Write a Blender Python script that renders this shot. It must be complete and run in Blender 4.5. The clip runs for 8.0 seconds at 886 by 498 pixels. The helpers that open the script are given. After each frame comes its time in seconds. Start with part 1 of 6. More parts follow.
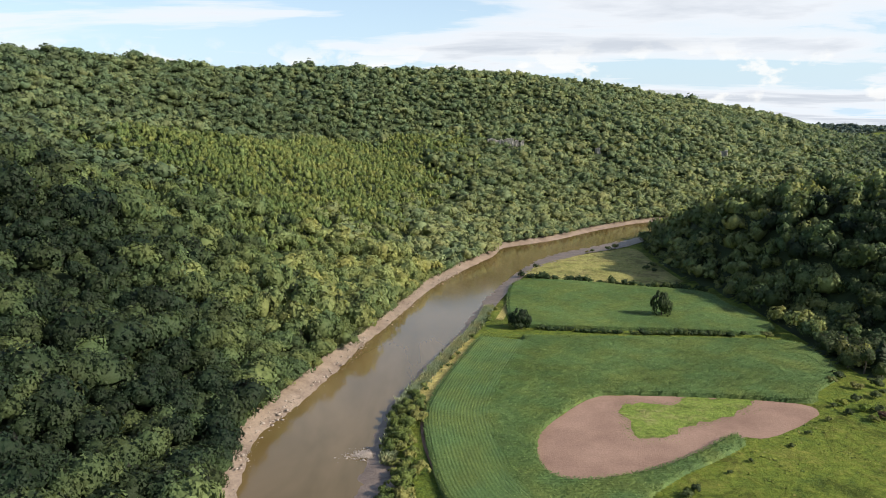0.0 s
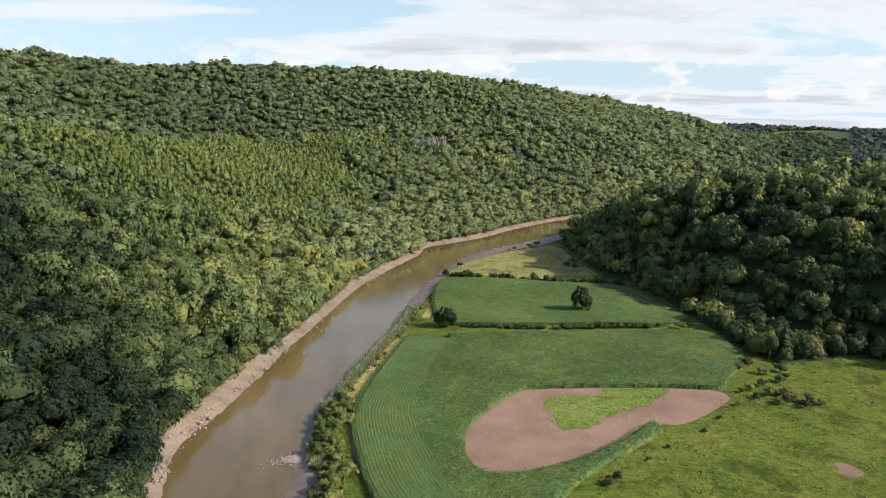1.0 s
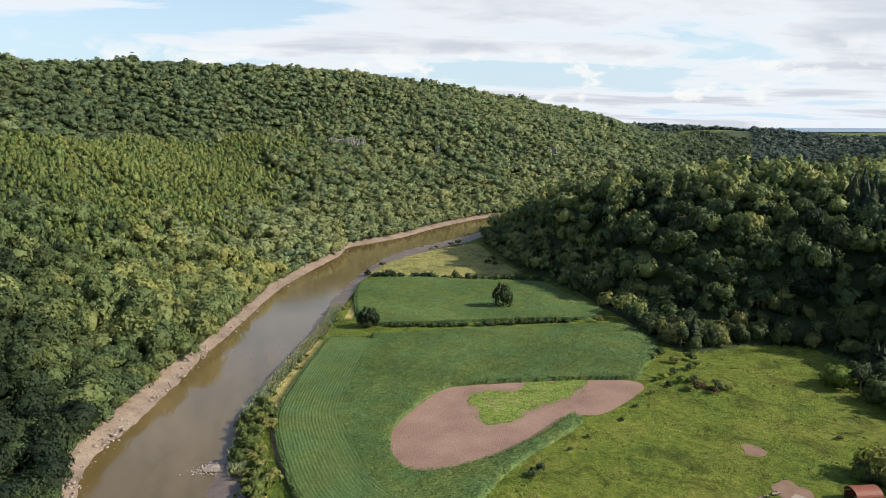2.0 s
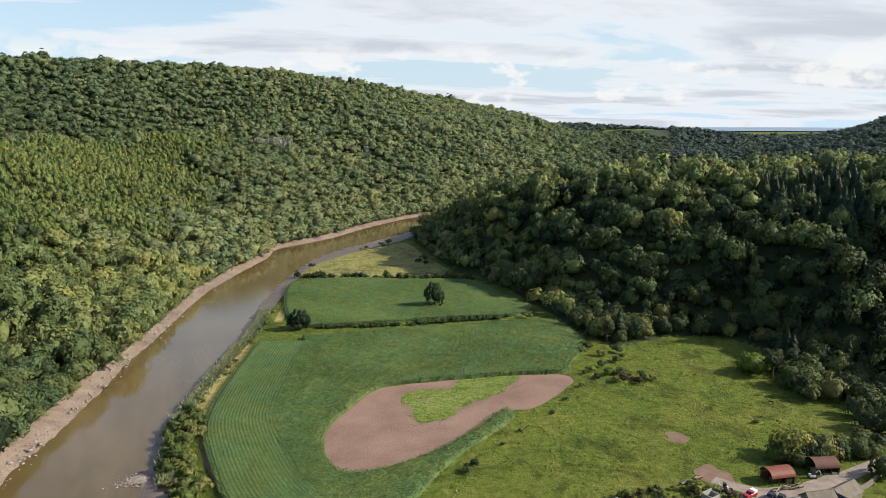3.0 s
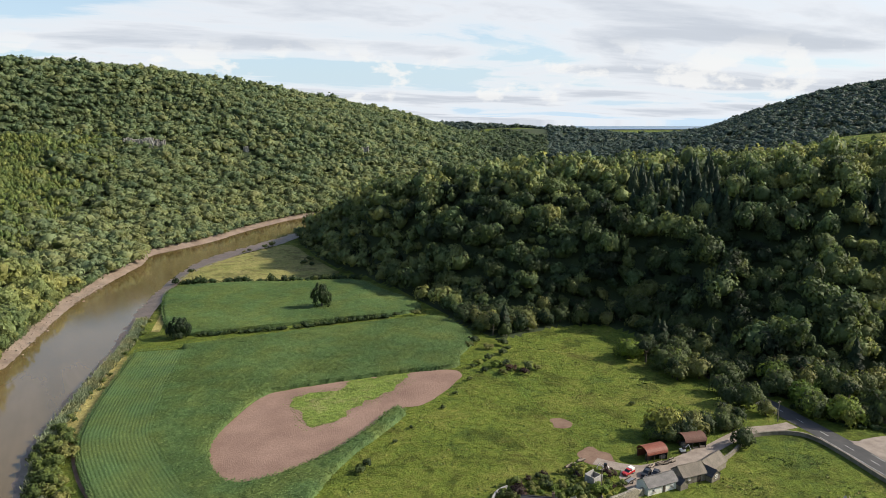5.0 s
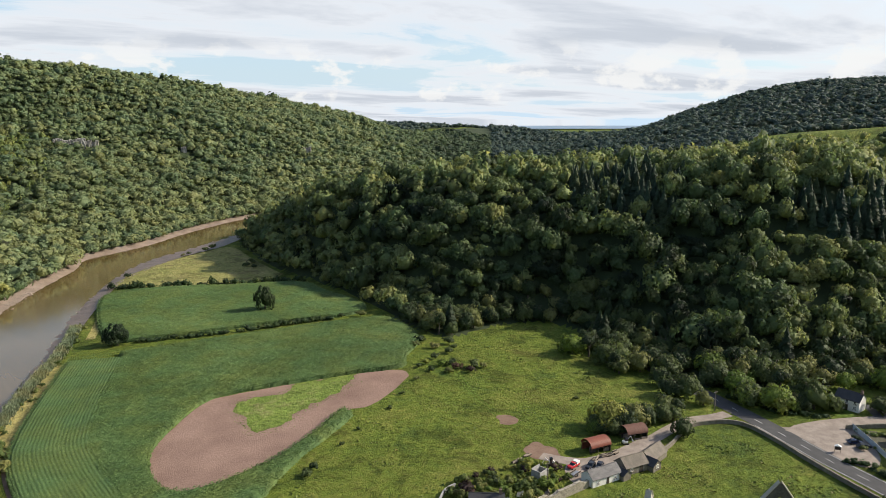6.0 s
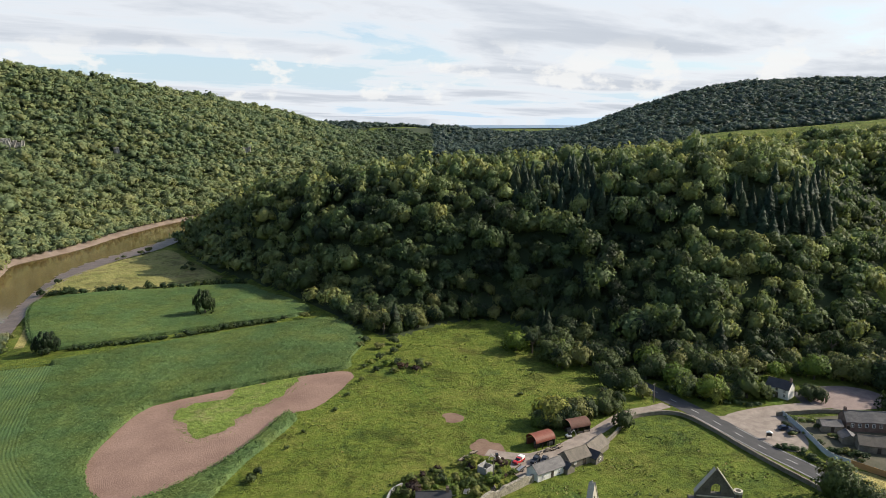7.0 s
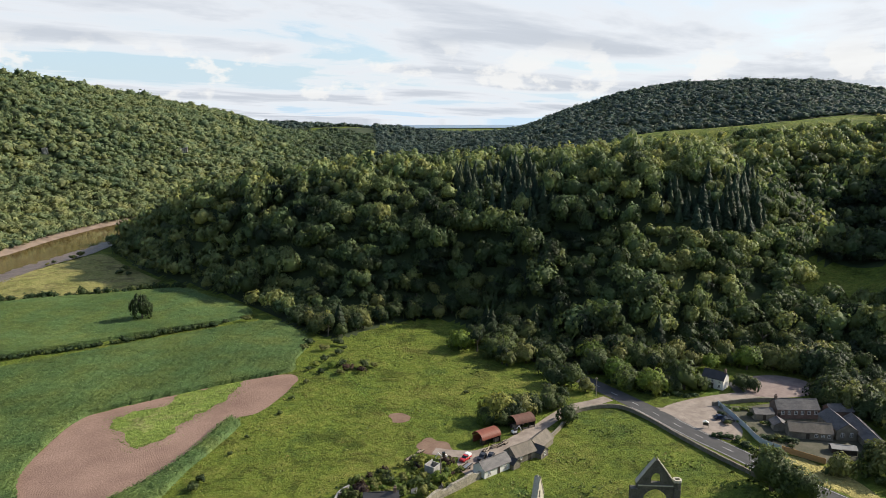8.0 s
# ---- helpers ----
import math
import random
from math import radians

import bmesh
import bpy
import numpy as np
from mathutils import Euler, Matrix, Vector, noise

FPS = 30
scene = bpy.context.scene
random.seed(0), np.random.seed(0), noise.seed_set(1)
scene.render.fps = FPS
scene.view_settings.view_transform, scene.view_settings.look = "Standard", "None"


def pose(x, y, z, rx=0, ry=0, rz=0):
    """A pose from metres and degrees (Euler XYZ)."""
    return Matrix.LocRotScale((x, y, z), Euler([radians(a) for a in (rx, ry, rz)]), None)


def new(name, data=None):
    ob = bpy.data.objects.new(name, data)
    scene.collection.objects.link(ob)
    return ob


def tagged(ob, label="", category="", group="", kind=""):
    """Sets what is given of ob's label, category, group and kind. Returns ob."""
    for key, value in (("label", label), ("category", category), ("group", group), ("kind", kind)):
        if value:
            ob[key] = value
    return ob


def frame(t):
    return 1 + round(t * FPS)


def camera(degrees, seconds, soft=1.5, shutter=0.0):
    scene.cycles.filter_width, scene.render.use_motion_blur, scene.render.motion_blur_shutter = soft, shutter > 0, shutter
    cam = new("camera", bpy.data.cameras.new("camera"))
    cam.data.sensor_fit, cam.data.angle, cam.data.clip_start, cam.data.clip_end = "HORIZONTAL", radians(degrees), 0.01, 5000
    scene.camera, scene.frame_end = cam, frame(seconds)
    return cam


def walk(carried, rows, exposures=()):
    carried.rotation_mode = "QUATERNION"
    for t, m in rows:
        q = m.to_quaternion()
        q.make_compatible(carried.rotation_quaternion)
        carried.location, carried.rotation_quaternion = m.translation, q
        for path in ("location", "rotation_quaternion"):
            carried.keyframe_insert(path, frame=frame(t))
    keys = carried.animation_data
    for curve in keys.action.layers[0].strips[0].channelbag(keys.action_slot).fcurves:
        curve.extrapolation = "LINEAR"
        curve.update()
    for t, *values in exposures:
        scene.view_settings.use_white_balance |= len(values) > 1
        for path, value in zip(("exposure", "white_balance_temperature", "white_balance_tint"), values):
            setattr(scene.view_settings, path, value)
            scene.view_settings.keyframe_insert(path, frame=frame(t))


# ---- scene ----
cam = camera(64.1, 8.0, soft=0.6)
PATH = [
    (0.0, 0.0, 0.0, 100.0, -10.15, 0.0, 0.0), (0.5, -0.05, -0.2, 100.0, -10.15, 0.0, -3.2),
    (1.0, -0.1, -0.4, 100.0, -10.17, 0.0, -6.23), (1.5, -0.2, -0.6, 100.0, -10.19, -0.05, -9.45),
    (3.0, -0.5, -1.25, 100.1, -10.25, -0.08, -18.37), (3.5, -0.55, -1.55, 100.15, -10.26, -0.08, -20.7),
    (4.0, -0.55, -1.8, 100.2, -10.26, -0.08, -23.05), (4.5, -0.55, -1.95, 100.2, -10.29, -0.05, -25.38),
    (6.0, -0.5, -2.25, 100.2, -10.34, 0.02, -32.19), (6.5, -0.5, -2.35, 100.2, -10.36, 0.03, -34.49),
    (7.0, -0.55, -2.45, 100.2, -10.38, 0.01, -36.81), (7.5, -0.6, -2.55, 100.2, -10.39, 0.0, -39.1),
    (8.0, -0.75, -2.7, 100.2, -10.39, -0.03, -41.4)]
walk(cam, [(t, pose(x, y, z, 90 + pitch, roll, yaw)) for t, x, y, z, pitch, roll, yaw in PATH],
     exposures=[(0.0, 0.24), (1.0, 0.22), (3.0, 0.14), (4.5, 0.12), (8.0, 0.12)])

# ---------------------------------------------------------------- world and sun
SUN_AZ, SUN_EL = 111.0, 32.0   # degrees clockwise from +y, and above the horizon
sun_way = Vector((math.sin(radians(SUN_AZ)) * math.cos(radians(SUN_EL)),
                  math.cos(radians(SUN_AZ)) * math.cos(radians(SUN_EL)), math.sin(radians(SUN_EL))))
sun_data = bpy.data.lights.new("sun", "SUN")
sun_data.energy, sun_data.angle, sun_data.color = 6.0, radians(0.53), (1.0, 0.91, 0.76)
sun = new("sun", sun_data)
sun.matrix_world = Matrix.Translation((0, 0, 300)) @ (-sun_way).to_track_quat("-Z", "Y").to_matrix().to_4x4()


class Nodes:
    """A short hand for node trees: makes nodes, wires sockets, sets values."""

    def __init__(self, tree):
        self.tree = tree
        tree.nodes.clear()

    def add(self, kind, wires=None, **props):
        n = self.tree.nodes.new(kind)
        for k, v in props.items():
            setattr(n, k, v)
        for k, v in (wires or {}).items():
            s = n.inputs[k]
            if isinstance(v, bpy.types.NodeSocket):
                self.tree.links.new(v, s)
            else:
                s.default_value = v
        return n

    def math(self, op, a, b=0.0, c=0.0, clamp=False):
        n = self.add("ShaderNodeMath", {0: a, 1: b, 2: c}, operation=op)
        n.use_clamp = clamp
        return n.outputs[0]

    def mix(self, fac, a, b, blend="MIX"):
        n = self.add("ShaderNodeMix", {0: fac, 6: a, 7: b}, data_type="RGBA", blend_type=blend)
        return n.outputs[2]

    def ramp(self, fac, stops, interpolation="LINEAR"):
        n = self.add("ShaderNodeValToRGB", {0: fac})
        n.color_ramp.interpolation = interpolation
        e = n.color_ramp.elements
        while len(e) < len(stops):
            e.new(0.5)
        for q, (p, c) in zip(e, stops):
            q.position = p
            q.color = (c, c, c, 1) if isinstance(c, (int, float)) else (*c, 1)
        return n.outputs[0]

    def noise(self, vec, scale, detail=4.0, rough=0.5, distortion=0.0):
        n = self.add("ShaderNodeTexNoise", {"Vector": vec, "Scale": scale, "Detail": detail, "Roughness": rough, "Distortion": distortion})
        return n.outputs[0]

    def stretch(self, vec, sx, sy, sz, rot=0.0):
        n = self.add("ShaderNodeMapping", {"Vector": vec, "Scale": (sx, sy, sz), "Rotation": (0, 0, rot)})
        return n.outputs[0]


world = bpy.data.worlds.new("sky")
scene.world = world
world.use_nodes = True
w = Nodes(world.node_tree)
way = w.add("ShaderNodeTexCoord").outputs["Generated"]
sky = w.add("ShaderNodeTexSky", sky_type="NISHITA", sun_disc=False, sun_elevation=radians(SUN_EL), sun_rotation=radians(SUN_AZ),
            altitude=100.0, air_density=1.0, dust_density=1.6, ozone_density=1.2).outputs[0]
xyz = w.add("ShaderNodeSeparateXYZ", {0: way})
up = w.math("MAXIMUM", xyz.outputs[2], 0.0)
SKY_STRENGTH = 0.15
clear = w.mix(1.0, sky, (SKY_STRENGTH, SKY_STRENGTH, SKY_STRENGTH, 1), "MULTIPLY")
clear = w.mix(w.ramp(up, [(0.0, 0.9), (0.06, 0.6), (0.22, 0.35), (0.5, 0.0)]), clear, (0.60, 0.78, 0.95, 1))
# sheets of cloud on one level, seen in perspective, with thick grey middles and bright thin edges
level = w.math("ADD", up, 0.075)
plane = w.add("ShaderNodeCombineXYZ", {0: w.math("DIVIDE", xyz.outputs[0], level), 1: w.math("DIVIDE", xyz.outputs[1], level), 2: 0.0}).outputs[0]
side = w.math("ADD", w.math("MULTIPLY", xyz.outputs[0], 0.11), w.math("MULTIPLY", xyz.outputs[1], -0.02))
thick = w.math("ADD", w.noise(w.stretch(plane, 0.62, 1.0, 1.0, radians(-20)), 0.62, 9.0, 0.56, 0.35), side)
layer = w.ramp(thick, [(0.45, 0.0), (0.50, 0.75), (0.57, 1.0)])
layer = w.math("MULTIPLY", layer, w.ramp(up, [(0.2, 1.0), (0.45, 0.2)]))
shade = w.ramp(thick, [(0.47, (0.82, 0.84, 0.87)), (0.56, (0.78, 0.80, 0.84)), (0.66, (0.57, 0.60, 0.66)), (0.8, (0.50, 0.53, 0.59))])
# rows of small heaped clouds low in the sky
heap = w.noise(w.stretch(way, 1.0, 1.0, 1.7), 11.0, 8.0, 0.55, 0.1)
row = w.ramp(up, [(0.018, 0.0), (0.03, 1.0), (0.075, 1.0), (0.11, 0.0)])
heap = w.math("MULTIPLY", w.ramp(heap, [(0.53, 0.0), (0.58, 1.0)]), row)
sky_all = w.mix(w.math("MULTIPLY", layer, 0.9), clear, shade)
sky_all = w.mix(w.math("MULTIPLY", heap, 0.8), sky_all, (0.86, 0.86, 0.85, 1))
out = w.add("ShaderNodeBackground", {"Color": sky_all, "Strength": 1.0})
w.add("ShaderNodeOutputWorld", {"Surface": out.outputs[0]})


# ---------------------------------------------------------------- materials
def material(name):
    m = bpy.data.materials.new(name)
    m.use_nodes = True
    return m, Nodes(m.node_tree)


def finish(n, colour, rough=0.8, height=None, bump=0.3, distance=0.1, metal=0.0, spec=0.3):
    wires = {"Base Color": colour, "Roughness": rough, "Metallic": metal, "Specular IOR Level": spec}
    if height is not None:
        wires["Normal"] = n.add("ShaderNodeBump", {"Height": height, "Strength": bump, "Distance": distance}).outputs[0]
    n.add("ShaderNodeOutputMaterial", {"Surface": n.add("ShaderNodeBsdfPrincipled", wires).outputs[0]})


def plain(name, dark, light, scale=1.0, fine=12.0, rough=0.8, bump=0.3, distance=0.05, stretch=(1, 1, 1), metal=0.0, spec=0.3):
    """A surface with broad stains and fine grain between two colours; scale in cycles a metre."""
    m, n = material(name)
    at = n.stretch(n.add("ShaderNodeTexCoord").outputs["Object"], *stretch)
    broad, grain = n.noise(at, scale, 4.0, 0.6), n.noise(at, fine, 5.0, 0.65)
    f = n.math("ADD", n.math("MULTIPLY", broad, 0.6), n.math("MULTIPLY", grain, 0.4))
    colour = n.ramp(f, [(0.32, dark), (0.68, light)])
    finish(n, colour, rough, grain, bump, distance, metal, spec)
    return m


def leaf_normal(n, height, strength, distance):
    """The normal of leaves: mostly that of the bough they clothe, with some of each leaf's own."""
    bough = n.add("ShaderNodeVectorTransform", {0: n.add("ShaderNodeAttribute", attribute_name="outward").outputs["Vector"]}, vector_type="NORMAL", convert_from="OBJECT", convert_to="WORLD").outputs[0]
    own = n.add("ShaderNodeNewGeometry").outputs["Normal"]
    both = n.add("ShaderNodeVectorMath", {0: bough, 1: (2.0, 2.0, 2.0), 2: own}, operation="MULTIPLY_ADD").outputs[0]
    both = n.add("ShaderNodeVectorMath", {0: both}, operation="NORMALIZE").outputs[0]
    return n.add("ShaderNodeBump", {"Height": height, "Strength": strength, "Distance": distance, "Normal": both}).outputs[0]


def foliage(name, dark, light, warm, glow=0.25, boughs=True):
    """Leaves: a tint for each tree, a shade for each clump, and some light let through."""
    m, n = material(name)
    tint = n.add("ShaderNodeAttribute", attribute_name="tint").outputs["Fac"]
    clump = n.add("ShaderNodeNewGeometry").outputs["Random Per Island"]
    at = n.add("ShaderNodeTexCoord").outputs["Object"]
    colour = n.ramp(tint, [(0.0, dark), (0.55, light), (1.0, warm)])
    fine = n.noise(at, 1.1, 5.0, 0.7)
    f = n.math("ADD", n.math("MULTIPLY", clump, 0.3), n.math("ADD", n.math("MULTIPLY", n.noise(at, 0.22, 2.0), 0.4), n.math("MULTIPLY", fine, 0.5)))
    colour = n.mix(1.0, colour, n.ramp(f, [(0.35, 0.62), (0.85, 1.45)]), "MULTIPLY")
    colour = n.mix(1.0, colour, n.ramp(n.noise(at, 0.07, 1.0), [(0.38, (0.92, 1.0, 1.12)), (0.5, (1.0, 1.0, 1.03)), (0.66, (1.1, 1.0, 0.95))]), "MULTIPLY")
    normal = leaf_normal(n, fine, 0.45, 0.8) if boughs else n.add("ShaderNodeBump", {"Height": fine, "Strength": 0.6, "Distance": 0.6}).outputs[0]
    d = n.add("ShaderNodeBsdfPrincipled", {"Base Color": colour, "Roughness": 0.62, "Specular IOR Level": 0.2, "Normal": normal})
    t = n.add("ShaderNodeBsdfTranslucent", {"Color": n.mix(1.0, colour, (1.2, 1.25, 0.6, 1), "MULTIPLY")})
    s = n.add("ShaderNodeMixShader", {0: glow, 1: d.outputs[0], 2: t.outputs[0]})
    n.add("ShaderNodeOutputMaterial", {"Surface": s.outputs[0]})
    return m


# darkest stop deepened for the cloud shade painted on the near hillside
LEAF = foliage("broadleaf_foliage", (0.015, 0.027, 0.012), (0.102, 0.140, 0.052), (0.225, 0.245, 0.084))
# bluer copy of the broadleaf foliage: distance haze put into its colour
HAZY_HILL_LEAF = foliage("hazy_hill_broadleaf", (0.040, 0.060, 0.034), (0.098, 0.134, 0.062), (0.180, 0.206, 0.088))
LARCH = foliage("larch_foliage", (0.076, 0.110, 0.036), (0.146, 0.188, 0.056), (0.225, 0.252, 0.084), glow=0.3)
NEEDLE = foliage("conifer_foliage", (0.024, 0.042, 0.024), (0.042, 0.066, 0.034), (0.075, 0.10, 0.045), glow=0.15)
MAIZE = foliage("maize_foliage", (0.062, 0.108, 0.032), (0.112, 0.170, 0.050), (0.170, 0.228, 0.074), glow=0.15, boughs=False)
# leaves of the far hills, with blue haze painted into the colour
HAZY_FAR_LEAF = foliage("hazy_distant_foliage", (0.036, 0.058, 0.052), (0.064, 0.092, 0.076), (0.11, 0.136, 0.09))
SCRUB = foliage("scrub_foliage", (0.05, 0.085, 0.028), (0.105, 0.15, 0.04), (0.20, 0.19, 0.07))
BARK = plain("bark", (0.05, 0.04, 0.03), (0.13, 0.11, 0.085), 2.0, 14.0, 0.9, 0.6)
MUD = plain("river_mud", (0.12, 0.085, 0.065), (0.33, 0.26, 0.205), 0.12, 1.1, 0.55, 0.5, 0.2, spec=0.5)


WET_MUD = plain("wet_river_mud", (0.075, 0.055, 0.046), (0.215, 0.165, 0.135), 0.15, 1.1, 0.45, 0.6, 0.25, spec=0.5)


def tilled(name):
    """Bare soil in drill lines that wander, crusted and stained."""
    m, n = material(name)
    at = n.add("ShaderNodeTexCoord").outputs["Object"]
    drift = n.add("ShaderNodeTexNoise", {"Vector": at, "Scale": 0.022, "Detail": 1.0}).outputs["Color"]
    bent = n.add("ShaderNodeVectorMath", {0: drift, 1: (70.0, 70.0, 0.0), 2: at}, operation="MULTIPLY_ADD").outputs[0]
    lines = n.add("ShaderNodeTexWave", {"Vector": bent, "Scale": 0.42, "Distortion": 5.0, "Detail": 3.0, "Detail Scale": 0.5}, wave_type="BANDS", bands_direction="X").outputs[1]
    lines = n.math("MULTIPLY", lines, n.noise(at, 0.07, 3.0, 0.6))
    broad, grain = n.noise(at, 0.05, 5.0, 0.6), n.noise(at, 1.3, 5.0, 0.7)
    f = n.math("ADD", n.math("MULTIPLY", broad, 0.5), n.math("ADD", n.math("MULTIPLY", grain, 0.35), n.math("MULTIPLY", lines, 0.045)))
    colour = n.ramp(f, [(0.34, (0.185, 0.118, 0.092)), (0.66, (0.36, 0.245, 0.195))])
    finish(n, colour, 0.95, n.math("ADD", n.math("MULTIPLY", lines, 0.16), grain), 0.7, 0.2, spec=0.15)
    return m


SOIL = tilled("bare_soil")
FLOOR = plain("woodland_floor", (0.020, 0.030, 0.012), (0.050, 0.070, 0.026), 0.1, 1.5, 0.95, 0.5, 0.2)
ASPHALT = plain("asphalt", (0.045, 0.045, 0.048), (0.085, 0.083, 0.082), 0.2, 8.0, 0.85, 0.3, 0.02)
BARE = plain("bare_earth", (0.13, 0.08, 0.055), (0.25, 0.165, 0.12), 0.3, 2.0, 0.95, 0.5, 0.08)
RED_GRAVEL = plain("pink_gravel", (0.17, 0.125, 0.115), (0.31, 0.245, 0.22), 0.3, 5.0, 0.95, 0.4, 0.04)
TRACK = plain("gravel_track", (0.17, 0.135, 0.112), (0.36, 0.305, 0.26), 0.3, 5.0, 0.95, 0.4, 0.04)


def grass(name, dark, light, dry, scale=0.03):
    """Grass in broad drifts, tussocks a few metres wide and fine blades."""
    m, n = material(name)
    at = n.add("ShaderNodeTexCoord").outputs["Object"]
    broad, mid, grain = n.noise(at, scale, 5.0, 0.62, 0.6), n.noise(at, 0.22, 5.0, 0.68, 0.5), n.noise(at, 1.3, 6.0, 0.75)
    f = n.math("ADD", n.math("MULTIPLY", broad, 0.45), n.math("ADD", n.math("MULTIPLY", mid, 0.4), n.math("MULTIPLY", grain, 0.3)))
    colour = n.ramp(f, [(0.42, dark), (0.57, light), (0.76, dry)])
    colour = n.mix(1.0, colour, n.ramp(n.noise(at, 0.5, 5.0, 0.75), [(0.32, 0.62), (0.66, 1.25)]), "MULTIPLY")
    patch = n.ramp(n.noise(at, 0.065, 6.0, 0.7, 0.8), [(0.39, 0.6), (0.47, 0.96), (0.60, 1.1)])
    colour = n.mix(1.0, colour, patch, "MULTIPLY")
    h = n.math("ADD", n.math("MULTIPLY", grain, 0.6), n.math("MULTIPLY", mid, 1.6))
    finish(n, colour, 0.9, h, 1.0, 1.0, spec=0.12)
    return m


MEADOW = grass("meadow_grass", (0.046, 0.084, 0.020), (0.116, 0.152, 0.023), (0.205, 0.195, 0.050))
LAWN = grass("lawn_grass", (0.075, 0.13, 0.02), (0.11, 0.17, 0.026), (0.15, 0.19, 0.04), 0.1)
STUBBLE = grass("rough_pasture", (0.16, 0.18, 0.05), (0.26, 0.25, 0.085), (0.36, 0.29, 0.14), 0.04)
WEEDS = grass("green_weeds", (0.120, 0.180, 0.034), (0.165, 0.222, 0.046), (0.24, 0.215, 0.10), 0.08)
DRY = grass("dry_verge", (0.24, 0.22, 0.07), (0.36, 0.31, 0.11), (0.44, 0.38, 0.17), 0.1)


def water(name):
    m, n = material(name)
    at = n.add("ShaderNodeTexCoord").outputs["Object"]
    silt = n.noise(n.stretch(at, 1, 0.35, 1), 0.03, 4.0, 0.6, 0.5)
    colour = n.ramp(silt, [(0.35, (0.100, 0.070, 0.024)), (0.65, (0.165, 0.116, 0.054))])
    finish(n, colour, 0.09, n.noise(n.stretch(at, 1, 0.6, 1), 0.9, 4.0, 0.6), 0.05, 0.05, spec=0.65)
    return m


WATER = water("silty_water")
SEA = plain("sea_water", (0.16, 0.24, 0.33), (0.22, 0.30, 0.38), 0.001, 0.01, 0.5, 0.0)


SLATE = plain("grey_slate", (0.048, 0.046, 0.050), (0.145, 0.136, 0.135), 0.5, 4.0, 0.6, 0.4, 0.04, (1, 1, 3))
BROWN_SLATE = plain("mossy_slate", (0.10, 0.086, 0.07), (0.21, 0.18, 0.145), 0.5, 4.0, 0.8, 0.4, 0.04)
DARK_SLATE = plain("dark_slate", (0.035, 0.035, 0.04), (0.075, 0.072, 0.075), 0.5, 5.0, 0.6, 0.4, 0.04)
STONE = plain("old_stone", (0.11, 0.095, 0.075), (0.28, 0.25, 0.20), 0.6, 3.5, 0.92, 0.8, 0.1)
# stone colour lowered to paint the shade on the abbey gable's face
RUIN = plain("shaded_weathered_stone", (0.045, 0.042, 0.040), (0.15, 0.14, 0.12), 0.5, 2.5, 0.92, 0.8, 0.12)
RUIN_COPING = plain("pale_coping_stone", (0.34, 0.31, 0.25), (0.52, 0.48, 0.40), 0.8, 4.0, 0.9, 0.5, 0.05)
RUBBLE_WALL = plain("rubble_stonework", (0.13, 0.11, 0.085), (0.47, 0.43, 0.34), 1.1, 3.2, 0.92, 1.0, 0.25)
RENDER_WHITE = plain("white_limewash", (0.62, 0.60, 0.55), (0.82, 0.80, 0.75), 0.4, 5.0, 0.85, 0.2, 0.02)
BRICK = plain("red_brown_stonework", (0.13, 0.085, 0.07), (0.27, 0.19, 0.155), 0.6, 4.0, 0.9, 0.6, 0.06)
RED_TIN = plain("red_painted_iron", (0.13, 0.042, 0.028), (0.28, 0.092, 0.058), 0.5, 5.0, 0.55, 0.3, 0.02, (6, 1, 1))
RUST_TIN = plain("rusted_iron", (0.085, 0.042, 0.032), (0.18, 0.09, 0.066), 0.5, 5.0, 0.75, 0.3, 0.02, (6, 1, 1))
DARK_WOOD = plain("dark_timber", (0.03, 0.024, 0.02), (0.08, 0.065, 0.05), 1.0, 8.0, 0.85, 0.4, 0.02, (1, 1, 5))
PALE_FENCE = plain("blue_grey_boards", (0.36, 0.41, 0.45), (0.52, 0.56, 0.58), 0.4, 4.0, 0.8, 0.3, 0.02, (1, 1, 4))
ORANGE_FENCE = plain("new_orange_boards", (0.34, 0.19, 0.08), (0.50, 0.30, 0.14), 0.5, 5.0, 0.8, 0.3, 0.02, (1, 1, 4))
GLASS = plain("dark_window_glass", (0.015, 0.018, 0.022), (0.03, 0.034, 0.04), 0.4, 2.0, 0.08, 0.0, spec=0.6)
WHITE_PAINT = plain("white_paint", (0.70, 0.69, 0.66), (0.84, 0.83, 0.80), 0.5, 6.0, 0.5, 0.1, 0.01)
ROAD_PAINT = plain("worn_road_paint", (0.42, 0.42, 0.40), (0.72, 0.72, 0.70), 0.5, 5.0, 0.7, 0.1, 0.01)
RUBBER = plain("black_rubber", (0.012, 0.012, 0.012), (0.03, 0.03, 0.03), 1.0, 9.0, 0.8, 0.1, 0.01)
STEEL = plain("grey_steel", (0.28, 0.28, 0.29), (0.44, 0.44, 0.45), 1.0, 9.0, 0.4, 0.1, 0.01, metal=0.7)
RED_CAR = plain("red_car_paint", (0.42, 0.02, 0.025), (0.52, 0.035, 0.035), 0.3, 2.0, 0.25, 0.0, spec=0.6)
BLUE_CAR = plain("dark_blue_car_paint", (0.012, 0.02, 0.055), (0.022, 0.035, 0.085), 0.3, 2.0, 0.22, 0.0, spec=0.6)
BLACK_CAR = plain("black_car_paint", (0.014, 0.014, 0.016), (0.03, 0.03, 0.034), 0.3, 2.0, 0.22, 0.0, spec=0.6)
GREY_BLOCK = plain("grey_blockwork", (0.24, 0.235, 0.225), (0.38, 0.37, 0.35), 0.8, 4.0, 0.9, 0.4, 0.03)
